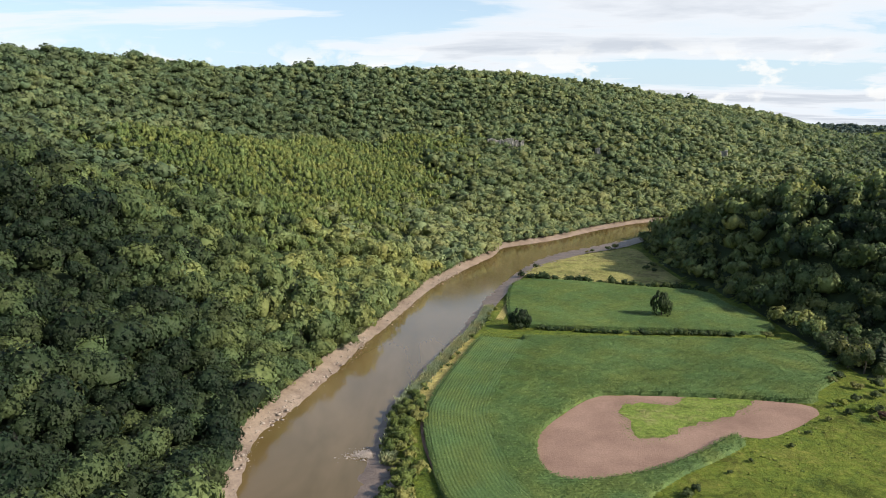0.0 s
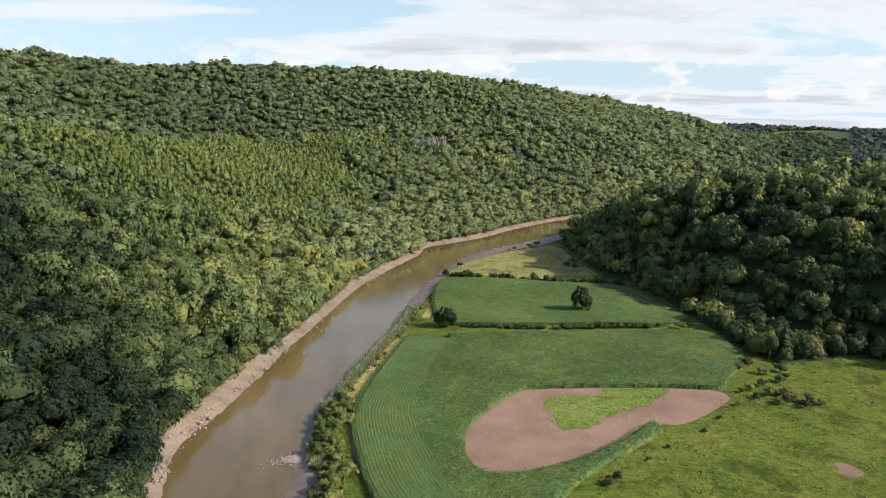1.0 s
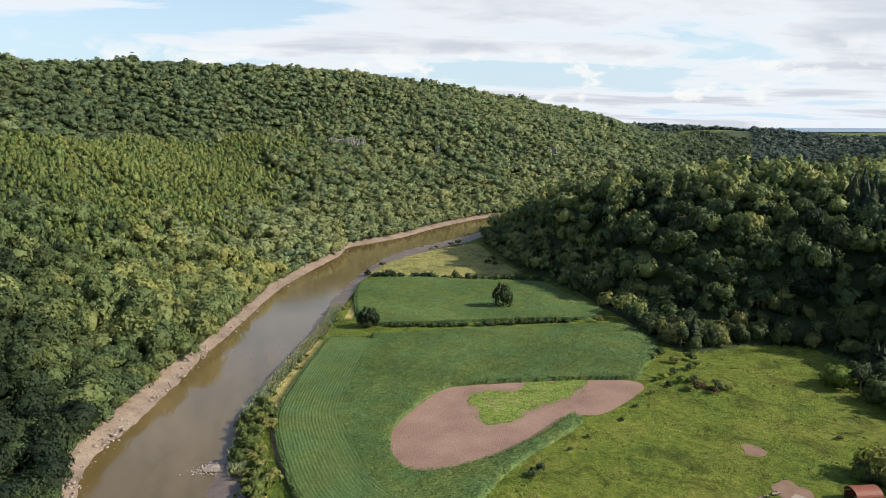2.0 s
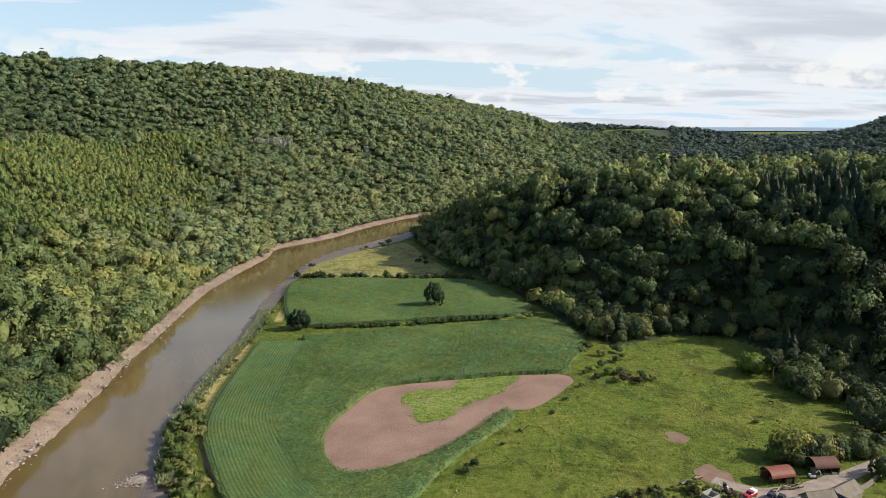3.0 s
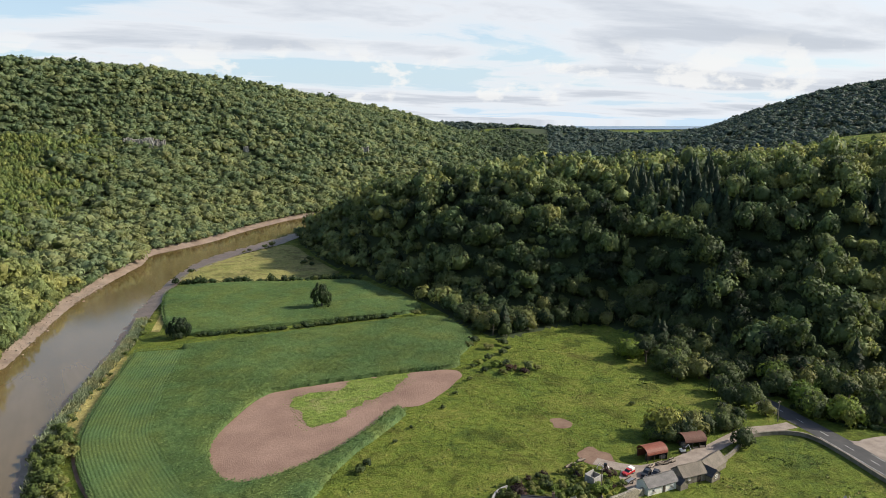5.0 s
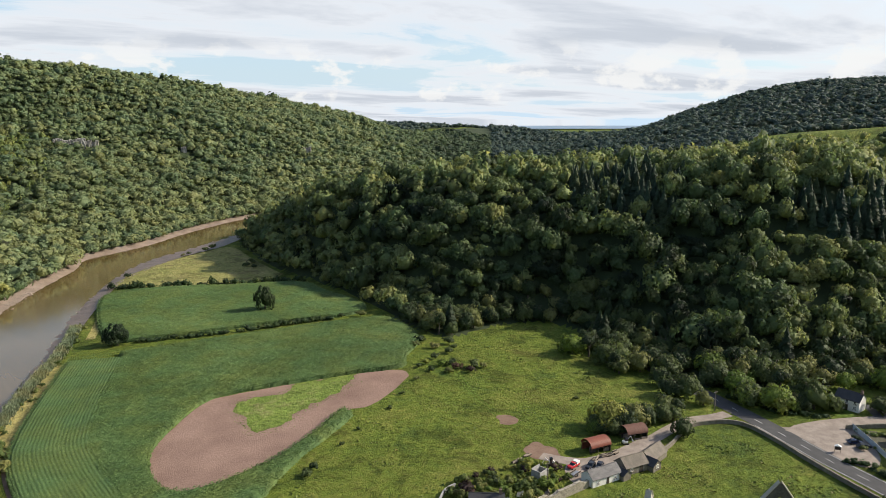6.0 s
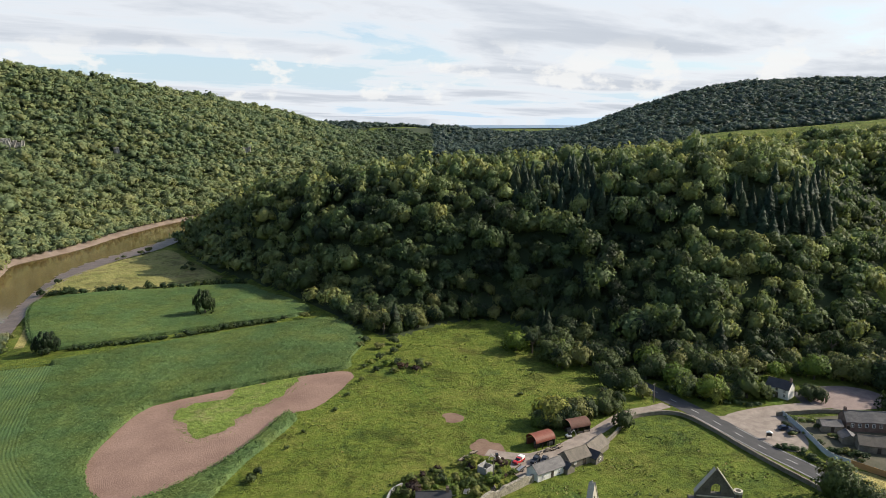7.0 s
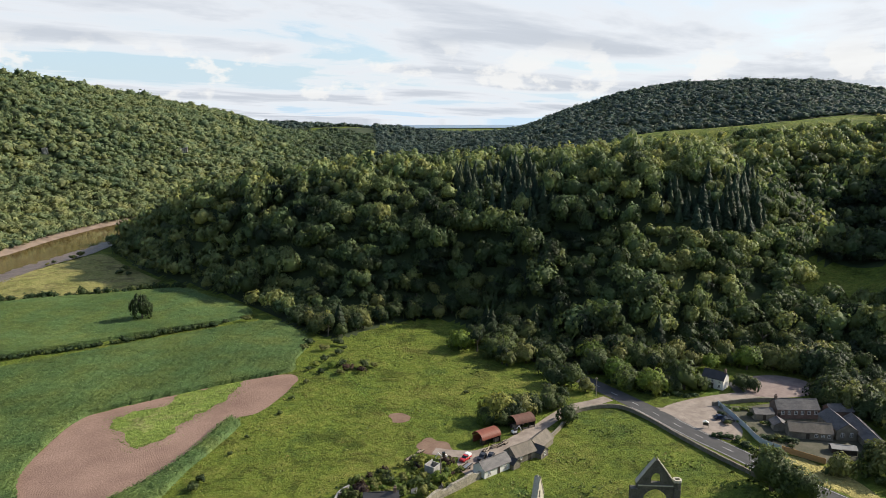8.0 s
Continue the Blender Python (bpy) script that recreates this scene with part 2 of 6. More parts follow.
ROCK = plain("limestone", (0.15, 0.145, 0.13), (0.34, 0.33, 0.30), 0.2, 1.0, 0.92, 0.9, 0.3)
PEBBLE = plain("pale_river_stone", (0.20, 0.165, 0.14), (0.40, 0.345, 0.30), 0.3, 2.0, 0.85, 0.5, 0.1)
YARD = plain("earth_yard", (0.05, 0.055, 0.03), (0.13, 0.115, 0.085), 0.2, 2.0, 0.95, 0.4, 0.05)
POLE_WOOD = plain("weathered_pole_wood", (0.16, 0.13, 0.10), (0.30, 0.25, 0.20), 1.0, 8.0, 0.85, 0.4, 0.02, (4, 4, 1))


# ---------------------------------------------------------------- plan: curves and the lie of the land
def curve(points, step=4.0, closed=False):
    """A smooth line through points of the plan, as an array of places step apart."""
    p = np.array(points, float)
    n = len(p)
    out = []
    for i in range(n if closed else n - 1):
        a, b = p[i], p[(i + 1) % n]
        z = p[(i - 1) % n] if closed or i > 0 else 2 * a - b
        c = p[(i + 2) % n] if closed or i + 2 < n else 2 * b - a
        k = max(1, int(np.hypot(*(b - a)[:2]) / step))
        for q in np.arange(k) / k:
            out.append(0.5 * (2 * a + (b - z) * q + (2 * z - 5 * a + 4 * b - c) * q ** 2 + (3 * a - z - 3 * b + c) * q ** 3))
    if not closed:
        out.append(p[-1])
    return np.array(out)


def nearest(x, y, line):
    """For arrays of places: the distance to a line of the plan, the part of its length (0 to 1), and +1 on its left."""
    a, b = line[:-1, :2], line[1:, :2]
    d = b - a
    ll = (d ** 2).sum(1)
    best = np.full(x.shape, 1e9)
    part, side = np.zeros(x.shape), np.ones(x.shape)
    run = np.concatenate([[0], np.cumsum(np.sqrt(ll))])
    for i in range(len(a)):
        q = np.clip(((x - a[i, 0]) * d[i, 0] + (y - a[i, 1]) * d[i, 1]) / ll[i], 0, 1)
        e = np.hypot(x - a[i, 0] - q * d[i, 0], y - a[i, 1] - q * d[i, 1])
        m = e < best
        best = np.where(m, e, best)
        part = np.where(m, (run[i] + q * np.sqrt(ll[i])) / run[-1], part)
        side = np.where(m, np.sign(d[i, 0] * (y - a[i, 1]) - d[i, 1] * (x - a[i, 0])), side)
    return best, part, side


def inside(x, y, ring):
    """Which places lie within a closed line of the plan."""
    ok = np.zeros(np.shape(x), bool)
    for (ax, ay), (bx, by) in zip(ring[:, :2], np.roll(ring[:, :2], -1, 0)):
        if ay != by:
            ok ^= ((ay > y) != (by > y)) & (x < (bx - ax) * (y - ay) / (by - ay) + ax)
    return ok


def smooth(a, b, v):
    q = np.clip((v - a) / (b - a), 0, 1)
    return q * q * (3 - 2 * q)


# foot of the long wooded hill, down the river's far bank: x, y, width of the slope, height of its ridge, share of it at the shoulder
HILL_FOOT = [(-35, -250, 430, 150, 0.65), (-48, 60, 430, 150, 0.65), (-62, 180, 430, 150, 0.65), (-62, 234, 430, 150, 0.65), (-37, 312, 430, 150, 0.66),
             (-16, 434, 430, 152, 0.63), (6, 478, 430, 156, 0.56), (37, 531, 430, 158, 0.52), (50, 597, 430, 158, 0.49), (79, 628, 430, 159, 0.47),
             (158, 713, 430, 166, 0.5), (222, 752, 430, 169, 0.57), (330, 800, 430, 167, 0.63), (480, 880, 430, 155, 0.63), (700, 1000, 430, 129, 0.63),
             (900, 1100, 430, 97, 0.63), (1100, 1200, 430, 50, 0.63), (1350, 1330, 430, 12, 0.63)]
foot_line = curve(HILL_FOOT, 25.0)
foot_run = np.concatenate([[0], np.cumsum(np.hypot(*np.diff(foot_line[:, :2], axis=0).T))])
foot_run /= foot_run[-1]
# river: left water edge, right water edge
WATER_LEFT = [(-40, -250), (-46, 60), (-56, 178), (-60, 206), (-59, 220), (-51, 247), (-43, 280), (-37, 310), (-27, 346), (-14, 399), (-1, 443),
              (18, 487), (40, 535), (49, 567), (74, 589), (102, 612), (135, 651), (170, 687), (213, 723), (300, 765), (450, 835), (700, 960)]
WATER_RIGHT = [(0, -250), (-14, 60), (-25, 178), (-23, 200), (-19, 236), (-14, 258), (-8, 280), (2, 310), (13, 351), (29, 412), (50, 469),
               (76, 530), (103, 562), (132, 589), (156, 609), (176, 631), (230, 675), (320, 720), (470, 790), (720, 910)]
BANK_RIGHT = [(10, -250), (-4, 60), (-13, 175), (-16, 202), (-16, 225), (-13, 247), (-5, 271), (4, 300), (16, 335), (27, 378), (47, 442), (61, 478),
              (86, 513), (112, 541), (145, 566), (185, 612), (240, 655), (330, 700), (480, 770), (730, 890)]
water_left, water_right, bank_right = curve(WATER_LEFT, 4.0), curve(WATER_RIGHT, 4.0), curve(BANK_RIGHT, 4.0)
river_mid = curve([((a[0] + b[0]) / 2, (a[1] + b[1]) / 2) for a, b in zip(WATER_LEFT[::2], WATER_RIGHT[::2])][:11], 12.0)
# foot of the wooded spur above the meadows
SPUR_FOOT = [(163, 588), (154, 514), (153, 455), (159, 416), (164, 364), (163, 319), (162, 287), (170, 262), (205, 266), (226, 252),
             (219, 215), (212, 181), (217, 158), (235, 143), (262, 132), (285, 118), (300, 90), (312, 40), (335, -40)]
spur_foot = curve(SPUR_FOOT, 10.0)
# heights of the high ground beyond the meadows, as bearing, distance and height
# in HIGH, bearings from 80 up are an unseen hill added to shade the dell
HIGH = [(16, 640, 2), (18, 610, 13), (22.3, 560, 39), (27.8, 500, 53), (33, 470, 59), (37.6, 470, 62), (46.6, 470, 67), (55, 470, 74), (61, 470, 74),
        (66, 430, 51), (66.5, 390, 34), (67, 345, 13), (70, 420, 24), (73, 430, 24), (76, 500, 34), (80, 600, 137), (70, 600, 50), (73, 690, 76),
        (79, 750, 88), (78, 520, 60), (85, 540, 148), (92, 520, 118), (102, 560, 110), (25, 900, 8), (33, 850, 26), (42, 850, 42), (50, 800, 58), (58, 650, 68), (63, 650, 71), (69, 650, 73),
        (30, 560, 44), (40, 570, 52), (50, 560, 61), (58, 570, 69)]
HIGH_FIELD = [(58, 690, 65), (63.5, 690, 70), (69, 700, 80), (73, 710, 86), (58, 745, 79), (63.5, 745, 86), (69, 755, 96), (73, 765, 100), (55.4, 850, 80), (59.6, 870, 85), (63.5, 880, 90), (67, 890, 97),
              (70.7, 900, 104), (73, 900, 106), (80, 900, 110)]
FAR_HILLS = [(26.7, 2200, 86), (33, 2200, 78), (37.6, 2200, 71), (42, 2300, 46), (44.8, 2300, 42), (40, 1900, 52), (30, 1500, 40), (38, 1300, 42), (44, 1400, 42),
             (46.6, 1700, 66), (51, 1500, 110), (55, 1400, 140), (59, 1350, 157), (63, 1300, 157), (69, 1250, 152), (73, 1250, 135), (80, 1250, 128),
             (57, 1050, 108), (66, 1030, 118), (73, 1050, 118), (60, 1900, 120), (72, 1900, 100), (30, 2700, 50), (37, 2650, 42), (43, 2650, 40), (45, 2900, 45), (60, 2800, 50)]
# rises at x 400 to 455 lie out of view, raised to shade the inn
LOW = [(-300, 500, 0), (-100, 1000, 0), (300, 1200, 0), (650, 1500, 10), (-500, 2000, 40), (150, 560, 0), (165, 340, 0), (222, 215, 0), (290, 110, 8),
       (330, 0, 14), (400, 0, 62), (440, -90, 85), (600, 1050, 5), (455, 55, 88), (-200, -200, 0)]
spots = np.array([(d * math.sin(radians(a)), d * math.cos(radians(a)), z) for a, d, z in HIGH + HIGH_FIELD + FAR_HILLS] + LOW)


def swell(x, y):
    """A smooth surface through the spots."""
    def kernel(r):
        return np.sqrt(r * r + 60.0 ** 2)
    n = len(spots)
    k = np.zeros((n + 1, n + 1))
    k[:n, :n] = kernel(np.hypot(spots[:, None, 0] - spots[None, :, 0], spots[:, None, 1] - spots[None, :, 1]))
    k[n, :n] = k[:n, n] = 1
    c = np.linalg.solve(k, np.append(spots[:, 2], 0))
    z = np.full(np.shape(x), c[n])
    for (px, py, _), q in zip(spots, c):
        z = z + q * kernel(np.hypot(x - px, y - py))
    return z


def wobble(x, y, size, seed=0.0):
    """Cheap smooth unevenness between about -1 and 1."""
    a, b = x / size + seed, y / size - seed * 1.7
    return (np.sin(a * 1.7 + np.sin(b * 1.3 + 0.7)) + np.sin(b * 2.1 + np.sin(a * 1.9) * 1.2 + 2.0) + 0.6 * np.sin((a + b) * 3.1 + seed)) / 2.6


def height(x, y):
    """The height of the ground at places of the plan."""
    x, y = np.asarray(x, float), np.asarray(y, float)
    s, u, side = nearest(x, y, foot_line)
    wide = np.interp(u, foot_run, foot_line[:, 2])
    tall = np.interp(u, foot_run, foot_line[:, 3])
    v = s / wide
    shoulder = np.interp(u, foot_run, foot_line[:, 4])
    dip = smooth(0.62, 0.5, shoulder) * 0.07 + 0.02
    low = np.interp(v, [0, 0.08, 0.3, 0.5, 0.6], [0, 0.10, 0.48, 0.86, 1.0]) * shoulder
    top = np.interp(v, [0.6, 0.7, 0.85, 1.0, 1.15, 2.0, 6.0], [0, 0, 0.55, 1.0, 0.96, 0.7, 0.1]) * (1 - shoulder) + shoulder
    rise = np.where(v < 0.6, low, top) - dip * np.exp(-((v - 0.70) / 0.06) ** 2)
    left = np.where(side > 0, (tall + 4.0) * rise, 0.0)
    left = left + np.where(side > 0, smooth(20, 150, s) * (5.0 * wobble(x, y, 55.0) + 6.0 * wobble(x, y, 130.0, 5.0)) * (1 - 0.7 * smooth(0.7, 1.0, v)), 0)
    e, _, spur_side = nearest(x, y, spur_foot)
    r = np.hypot(x, y)
    behind = smooth(500, 700, r)
    near_river, _, _ = nearest(x, y, river_mid)
    mask = np.where(spur_side > 0, smooth(0, 45, e), np.where(y > 560, smooth(40, 160, near_river) * smooth(560, 700, y), 0.0))
    right = np.maximum(swell(x, y), 0) * mask + mask * 2.0 * wobble(x, y, 40.0, 3.0)
    far = smooth(2600, 3300, r)
    z = np.maximum(left, right) * (1 - far) + 56.0 * far
    return z


def bank(x, y):
    """The ground with the river's bed cut into it."""
    z = height(x, y)
    d, _, sl = nearest(x, y, water_left)
    e, _, sr = nearest(x, y, bank_right)
    d = np.where(sl < 0, d, -d)
    e = np.where(sr > 0, e, -e)
    cut = smooth(-10, -4, d) * smooth(-1.5, 3.5, e)
    return np.where((y < 960) & (y > -250), z - (4.0 + np.minimum(z, 6.0)) * cut, z)


# ---------------------------------------------------------------- mesh helpers
def mesh_from(name, verts, faces, mat=None, smooth_faces=False):
    me = bpy.data.meshes.new(name)
    me.from_pydata([tuple(v) for v in verts], [], [tuple(f) for f in faces])
    if mat:
        me.materials.append(mat)
    if smooth_faces:
        me.polygons.foreach_set("use_smooth", [True] * len(me.polygons))
    me.update()
    return me


def raw_mesh(name, verts, tris, mat, tint=None, ways=None):
    """A mesh out of arrays of corners and triangles, quickly."""
    me = bpy.data.meshes.new(name)
    me.vertices.add(len(verts))
    me.vertices.foreach_set("co", np.ascontiguousarray(verts, np.float32).ravel())
    me.loops.add(len(tris) * 3)
    me.loops.foreach_set("vertex_index", np.ascontiguousarray(tris, np.int32).ravel())
    me.polygons.add(len(tris))
    me.polygons.foreach_set("loop_start", np.arange(0, len(tris) * 3, 3, dtype=np.int32))
    me.update(calc_edges=True)
    me.materials.append(mat)
    if tint is not None:
        a = me.attributes.new("tint", "FLOAT", "POINT")
        a.data.foreach_set("value", np.ascontiguousarray(tint, np.float32))
    if ways is not None:
        a = me.attributes.new("outward", "FLOAT_VECTOR", "POINT")
        a.data.foreach_set("vector", np.ascontiguousarray(ways, np.float32).ravel())
    return me


def strip(name, left, right, across, lift, mat, kind="structure", label="", category="", parent=None):
    """A ribbon between two lines with equal counts; lift(q, x, y) gives its height."""
    n = len(left)
    verts, faces = [], []
    for i in range(n):
        for j in range(across + 1):
            q = j / across
            x, y = left[i][:2] * (1 - q) + right[i][:2] * q
            verts.append((x, y, lift(q, x, y)))
    for i in range(n - 1):
        for j in range(across):
            a = i * (across + 1) + j
            faces.append((a, a + across + 1, a + across + 2, a + 1))
    ob = new(name, mesh_from(name, verts, faces, mat, True))
    if parent:
        ob.parent = parent
    return tagged(ob, label, category, "", kind)


def along(line, count):
    run = np.concatenate([[0], np.cumsum(np.hypot(*np.diff(line[:, :2], axis=0).T))])
    t = np.linspace(0, run[-1], count)
    return np.stack([np.interp(t, run, line[:, k]) for k in (0, 1)], 1)


def offset(line, d):
    """A line of the plan moved d metres to its left."""
    t = np.gradient(line[:, :2], axis=0)
    t /= np.maximum(np.hypot(t[:, 0], t[:, 1]), 1e-6)[:, None]
    return line[:, :2] + np.stack([-t[:, 1], t[:, 0]], 1) * d


def sheet(name, ring, z, mat, label="", category="", kind="structure"):
    """A thin flat sheet inside a closed line."""
    bm = bmesh.new()
    vs = [bm.verts.new((p[0], p[1], z)) for p in ring]
    es = [bm.edges.new((vs[i], vs[(i + 1) % len(vs)])) for i in range(len(vs))]
    bmesh.ops.triangle_fill(bm, edges=es, use_beauty=True)
    for f in bm.faces:
        if f.normal.z < 0:
            f.normal_flip()
    me = bpy.data.meshes.new(name)
    bm.to_mesh(me)
    bm.free()
    me.materials.append(mat)
    return tagged(new(name, me), label, category, "", kind)
# ---------------------------------------------------------------- where woods stand
CRAGS = [(71, 901, -4.5, 30.0, 7.0), (96, 911, -6.0, 13.0, 7.0), (382, 976, -21.4, 8.0, 9.0), (199, 919, -12.2, 6.0, 8.0)]
ROAD = [(226, 200), (221, 190), (217, 175), (214, 156), (211, 140), (208, 126), (204.5, 113), (201.5, 101), (199.5, 90), (197, 78), (194.5, 65), (193, 50), (194, 20), (198, -40)]
road_line = curve(ROAD, 3.0)
village_ring = curve([(225, 40), (222, 120), (232, 136), (248, 131), (262, 124), (284, 116), (281, 94), (260, 88), (257, 66), (244, 45)], 5.0, True)


def open_rock(x, y):
    """The steep ground just below each crag, too bare for trees."""
    hit = np.zeros(np.shape(x), bool)
    for cx, cy, turn, long, tall in CRAGS:
        c, s = math.cos(radians(turn)), math.sin(radians(turn))
        u, v = (x - cx) * c + (y - cy) * s, -(x - cx) * s + (y - cy) * c
        hit |= (np.abs(u) < long / 2 + 1) & (v > -12) & (v < 4)
    return hit


def left_wood(x, y):
    s, u, side = nearest(x, y, foot_line)
    b = np.degrees(np.arctan2(x, y))
    w, _, bank_side = nearest(x, y, water_left[::3])
    lip = (bank_side > 0) & (w > 9.0) & (w < 70) & ((side < 0) | (s < 3))
    return (((side > 0) & (s > 1.5)) | lip) & (s < 474) & (b > -36) & (b < 36)


def right_wood(x, y):
    e, _, side = nearest(x, y, spur_foot)
    b, r = np.degrees(np.arctan2(x, y)), np.hypot(x, y)
    near_river, _, _ = nearest(x, y, river_mid)
    dell = (b > 69.5) & (r > 372) & (r < 428)
    road_near, _, _ = nearest(x, y, road_line)
    village = inside(x, y, village_ring)
    return (side > 0) & (e > 4) & ~village & (road_near > np.where(y < 168, 5.5, 0.0)) & (r < np.where(b > 57, 730, 705)) & (b < 75.5) & (b > 10) & (near_river > 45) & ~dell


def far_wood(x, y):
    b, r = np.degrees(np.arctan2(x, y)), np.hypot(x, y)
    s, u, side = nearest(x, y, foot_line)
    field = (b > 56) & (r > 690) & (r < 885)
    return (b > 22) & (b < 76) & (r > 705) & (r < np.interp(b, [40, 50], [2480, 1750])) & ~((side > 0) & (s < 520) & (b < 36)) & ~field


# ---------------------------------------------------------------- ground, river, fields
gx = np.concatenate([np.linspace(-4900, -900, 12), np.arange(-800, -124, 12), np.arange(-120, 361, 4), np.arange(372, 900, 12), np.arange(900, 2300, 30), np.linspace(2400, 4900, 12)])
gy = np.concatenate([np.linspace(-4900, -300, 12), np.arange(-200, 76, 15), np.arange(80, 621, 4), np.arange(632, 1400, 12), np.arange(1400, 2700, 30), np.linspace(2800, 4900, 12)])
GX, GY = np.meshgrid(gx, gy)
GZ = bank(GX.ravel(), GY.ravel())
nx, ny = len(gx), len(gy)
ids = np.arange(nx * ny).reshape(ny, nx)
a, b, c, d = ids[:-1, :-1].ravel(), ids[:-1, 1:].ravel(), ids[1:, 1:].ravel(), ids[1:, :-1].ravel()
ground = new("ground", raw_mesh("ground", np.stack([GX.ravel(), GY.ravel(), GZ], 1), np.concatenate([np.stack([a, b, c], 1), np.stack([a, c, d], 1)]), MEADOW))
ground.data.polygons.foreach_set("use_smooth", [True] * len(ground.data.polygons))
ground.data.materials.append(FLOOR)
mid = (np.stack([GX.ravel(), GY.ravel()], 1)[np.concatenate([np.stack([a, b, c], 1), np.stack([a, c, d], 1)])]).mean(1)
wooded = left_wood(mid[:, 0], mid[:, 1]) | right_wood(mid[:, 0], mid[:, 1]) | far_wood(mid[:, 0], mid[:, 1])
ground.data.polygons.foreach_set("material_index", wooded.astype(np.int32))
tagged(ground, "green valley meadow and hillside ground of rough grass", "ground", "", "structure")

n_run = 320
strip("water", along(offset(water_left, 8.0), n_run), along(offset(water_right, -8.0), n_run), 6, lambda q, x, y: -1.0, WATER,
      "structure", "brown silty tidal river with a faint sky sheen", "river")


def mud_left(q, x, y):
    return 1.6 - 3.6 * q + 0.22 * wobble(np.float64(x), np.float64(y), 3.0) * (q < 0.9)


strip("mud_bank", along(offset(water_left, 9.5), n_run * 2), along(offset(water_left, -3.0), n_run * 2), 10, mud_left, MUD, "structure", "pinkish brown river mud bank strewn with pale stones", "mud bank")
strip("mud_bank", along(offset(bank_right, -1.5), n_run * 2), along(offset(water_right, 4.0), n_run * 2), 10, lambda q, x, y: 0.15 - 1.6 * q + 0.25 * wobble(np.float64(x), np.float64(y), 3.0) * (q < 0.9), WET_MUD,
      "structure", "brown tidal mud bank with shaded gullies", "mud bank")
sheet("sea", np.array([(900, 3000), (4700, 1500), (4800, 2800), (3400, 4700), (1200, 4850)]), 60.0, SEA, "distant pale blue strip of sea", "sea")

def ragged(ring, amount, seed):
    """A closed line with small bays and tongues."""
    rg = np.random.default_rng(seed)
    k = np.convolve(np.tile(rg.normal(0, 1, len(ring)), 3), np.ones(3) / 3, "same")[len(ring):2 * len(ring)]
    return offset(ring, 0.0) + (offset(ring, 1.0) - ring[:, :2]) * (k * amount)[:, None]


# crops
CROP_EDGE = [(1, 175), (-4, 202), (-6, 227), (-4, 244), (1, 265), (9, 292), (17, 318)]
CROP_RING = CROP_EDGE + [(26, 321), (84, 318), (135, 315), (158, 311), (162, 300), (158, 271), (141, 253), (133, 242),
                         (113, 245.5), (86, 248.5), (65, 250), (54.5, 247), (42, 233.5), (31.5, 217), (28.5, 202), (28.5, 195), (31, 187.5), (38, 184), (56, 188), (74, 198), (94, 213.5),
                         (95.5, 209), (78.5, 195.5), (69, 189), (57, 178), (46, 166), (30, 155), (12, 160)]
CROP_TWO = [(47, 436), (78, 437), (116, 422), (153, 407), (157, 378), (163, 339), (150, 326), (114, 331), (60, 336), (38, 343), (36, 384)]


def crop(name, ring, turn, pitch, label, tall=2.1, clear_of=None):
    """Standing maize: ridged rows inside a closed line, falling to the ground at its edge."""
    c, s = math.cos(radians(turn)), math.sin(radians(turn))
    u, v = ring[:, 0] * c + ring[:, 1] * s, -ring[:, 0] * s + ring[:, 1] * c
    us, vs = np.arange(u.min() - 2, u.max() + 2, 0.9), np.arange(v.min() - 1, v.max() + 1, pitch / 3)
    U, V = np.meshgrid(us, vs)
    X, Y = (U * c - V * s).ravel(), (U * s + V * c).ravel()
    ok = inside(X, Y, ring)
    if clear_of is not None:
        away, _, at_side = nearest(X, Y, clear_of)
        ok &= (away > HEADLAND - 1.8) & (at_side < 0)
    rng = np.random.default_rng(4)
    row = 0.5 + 0.5 * np.cos(2 * np.pi * V.ravel() / pitch)
    low = 0.7 + 0.3 * smooth(0.0, 1.0, nearest(X, Y, np.concatenate([ring, ring[:1]]))[0])
    Z = np.where(ok, low * tall * (0.72 + 0.28 * row) + 0.13 * rng.standard_normal(len(X)) + 0.15 * wobble(X, Y, 6.0), 0.02)
    X = X + 0.15 * rng.standard_normal(len(X))
    ids = np.arange(len(X)).reshape(U.shape)
    a, b, c2, d = ids[:-1, :-1].ravel(), ids[:-1, 1:].ravel(), ids[1:, 1:].ravel(), ids[1:, :-1].ravel()
    keep = ok[a] | ok[b] | ok[c2] | ok[d]
    a, b, c2, d = a[keep], b[keep], c2[keep], d[keep]
    tint = 0.42 + 0.25 * wobble(X, Y, 22.0, 1.0) + 0.2 * rng.standard_normal(len(X)) * 0.6
    me = raw_mesh(name, np.stack([X, Y, Z], 1), np.concatenate([np.stack([a, b, c2], 1), np.stack([a, c2, d], 1)]), MAIZE, np.clip(tint, 0, 1))
    return tagged(new(name, me), label, "crop", "", "stuff")


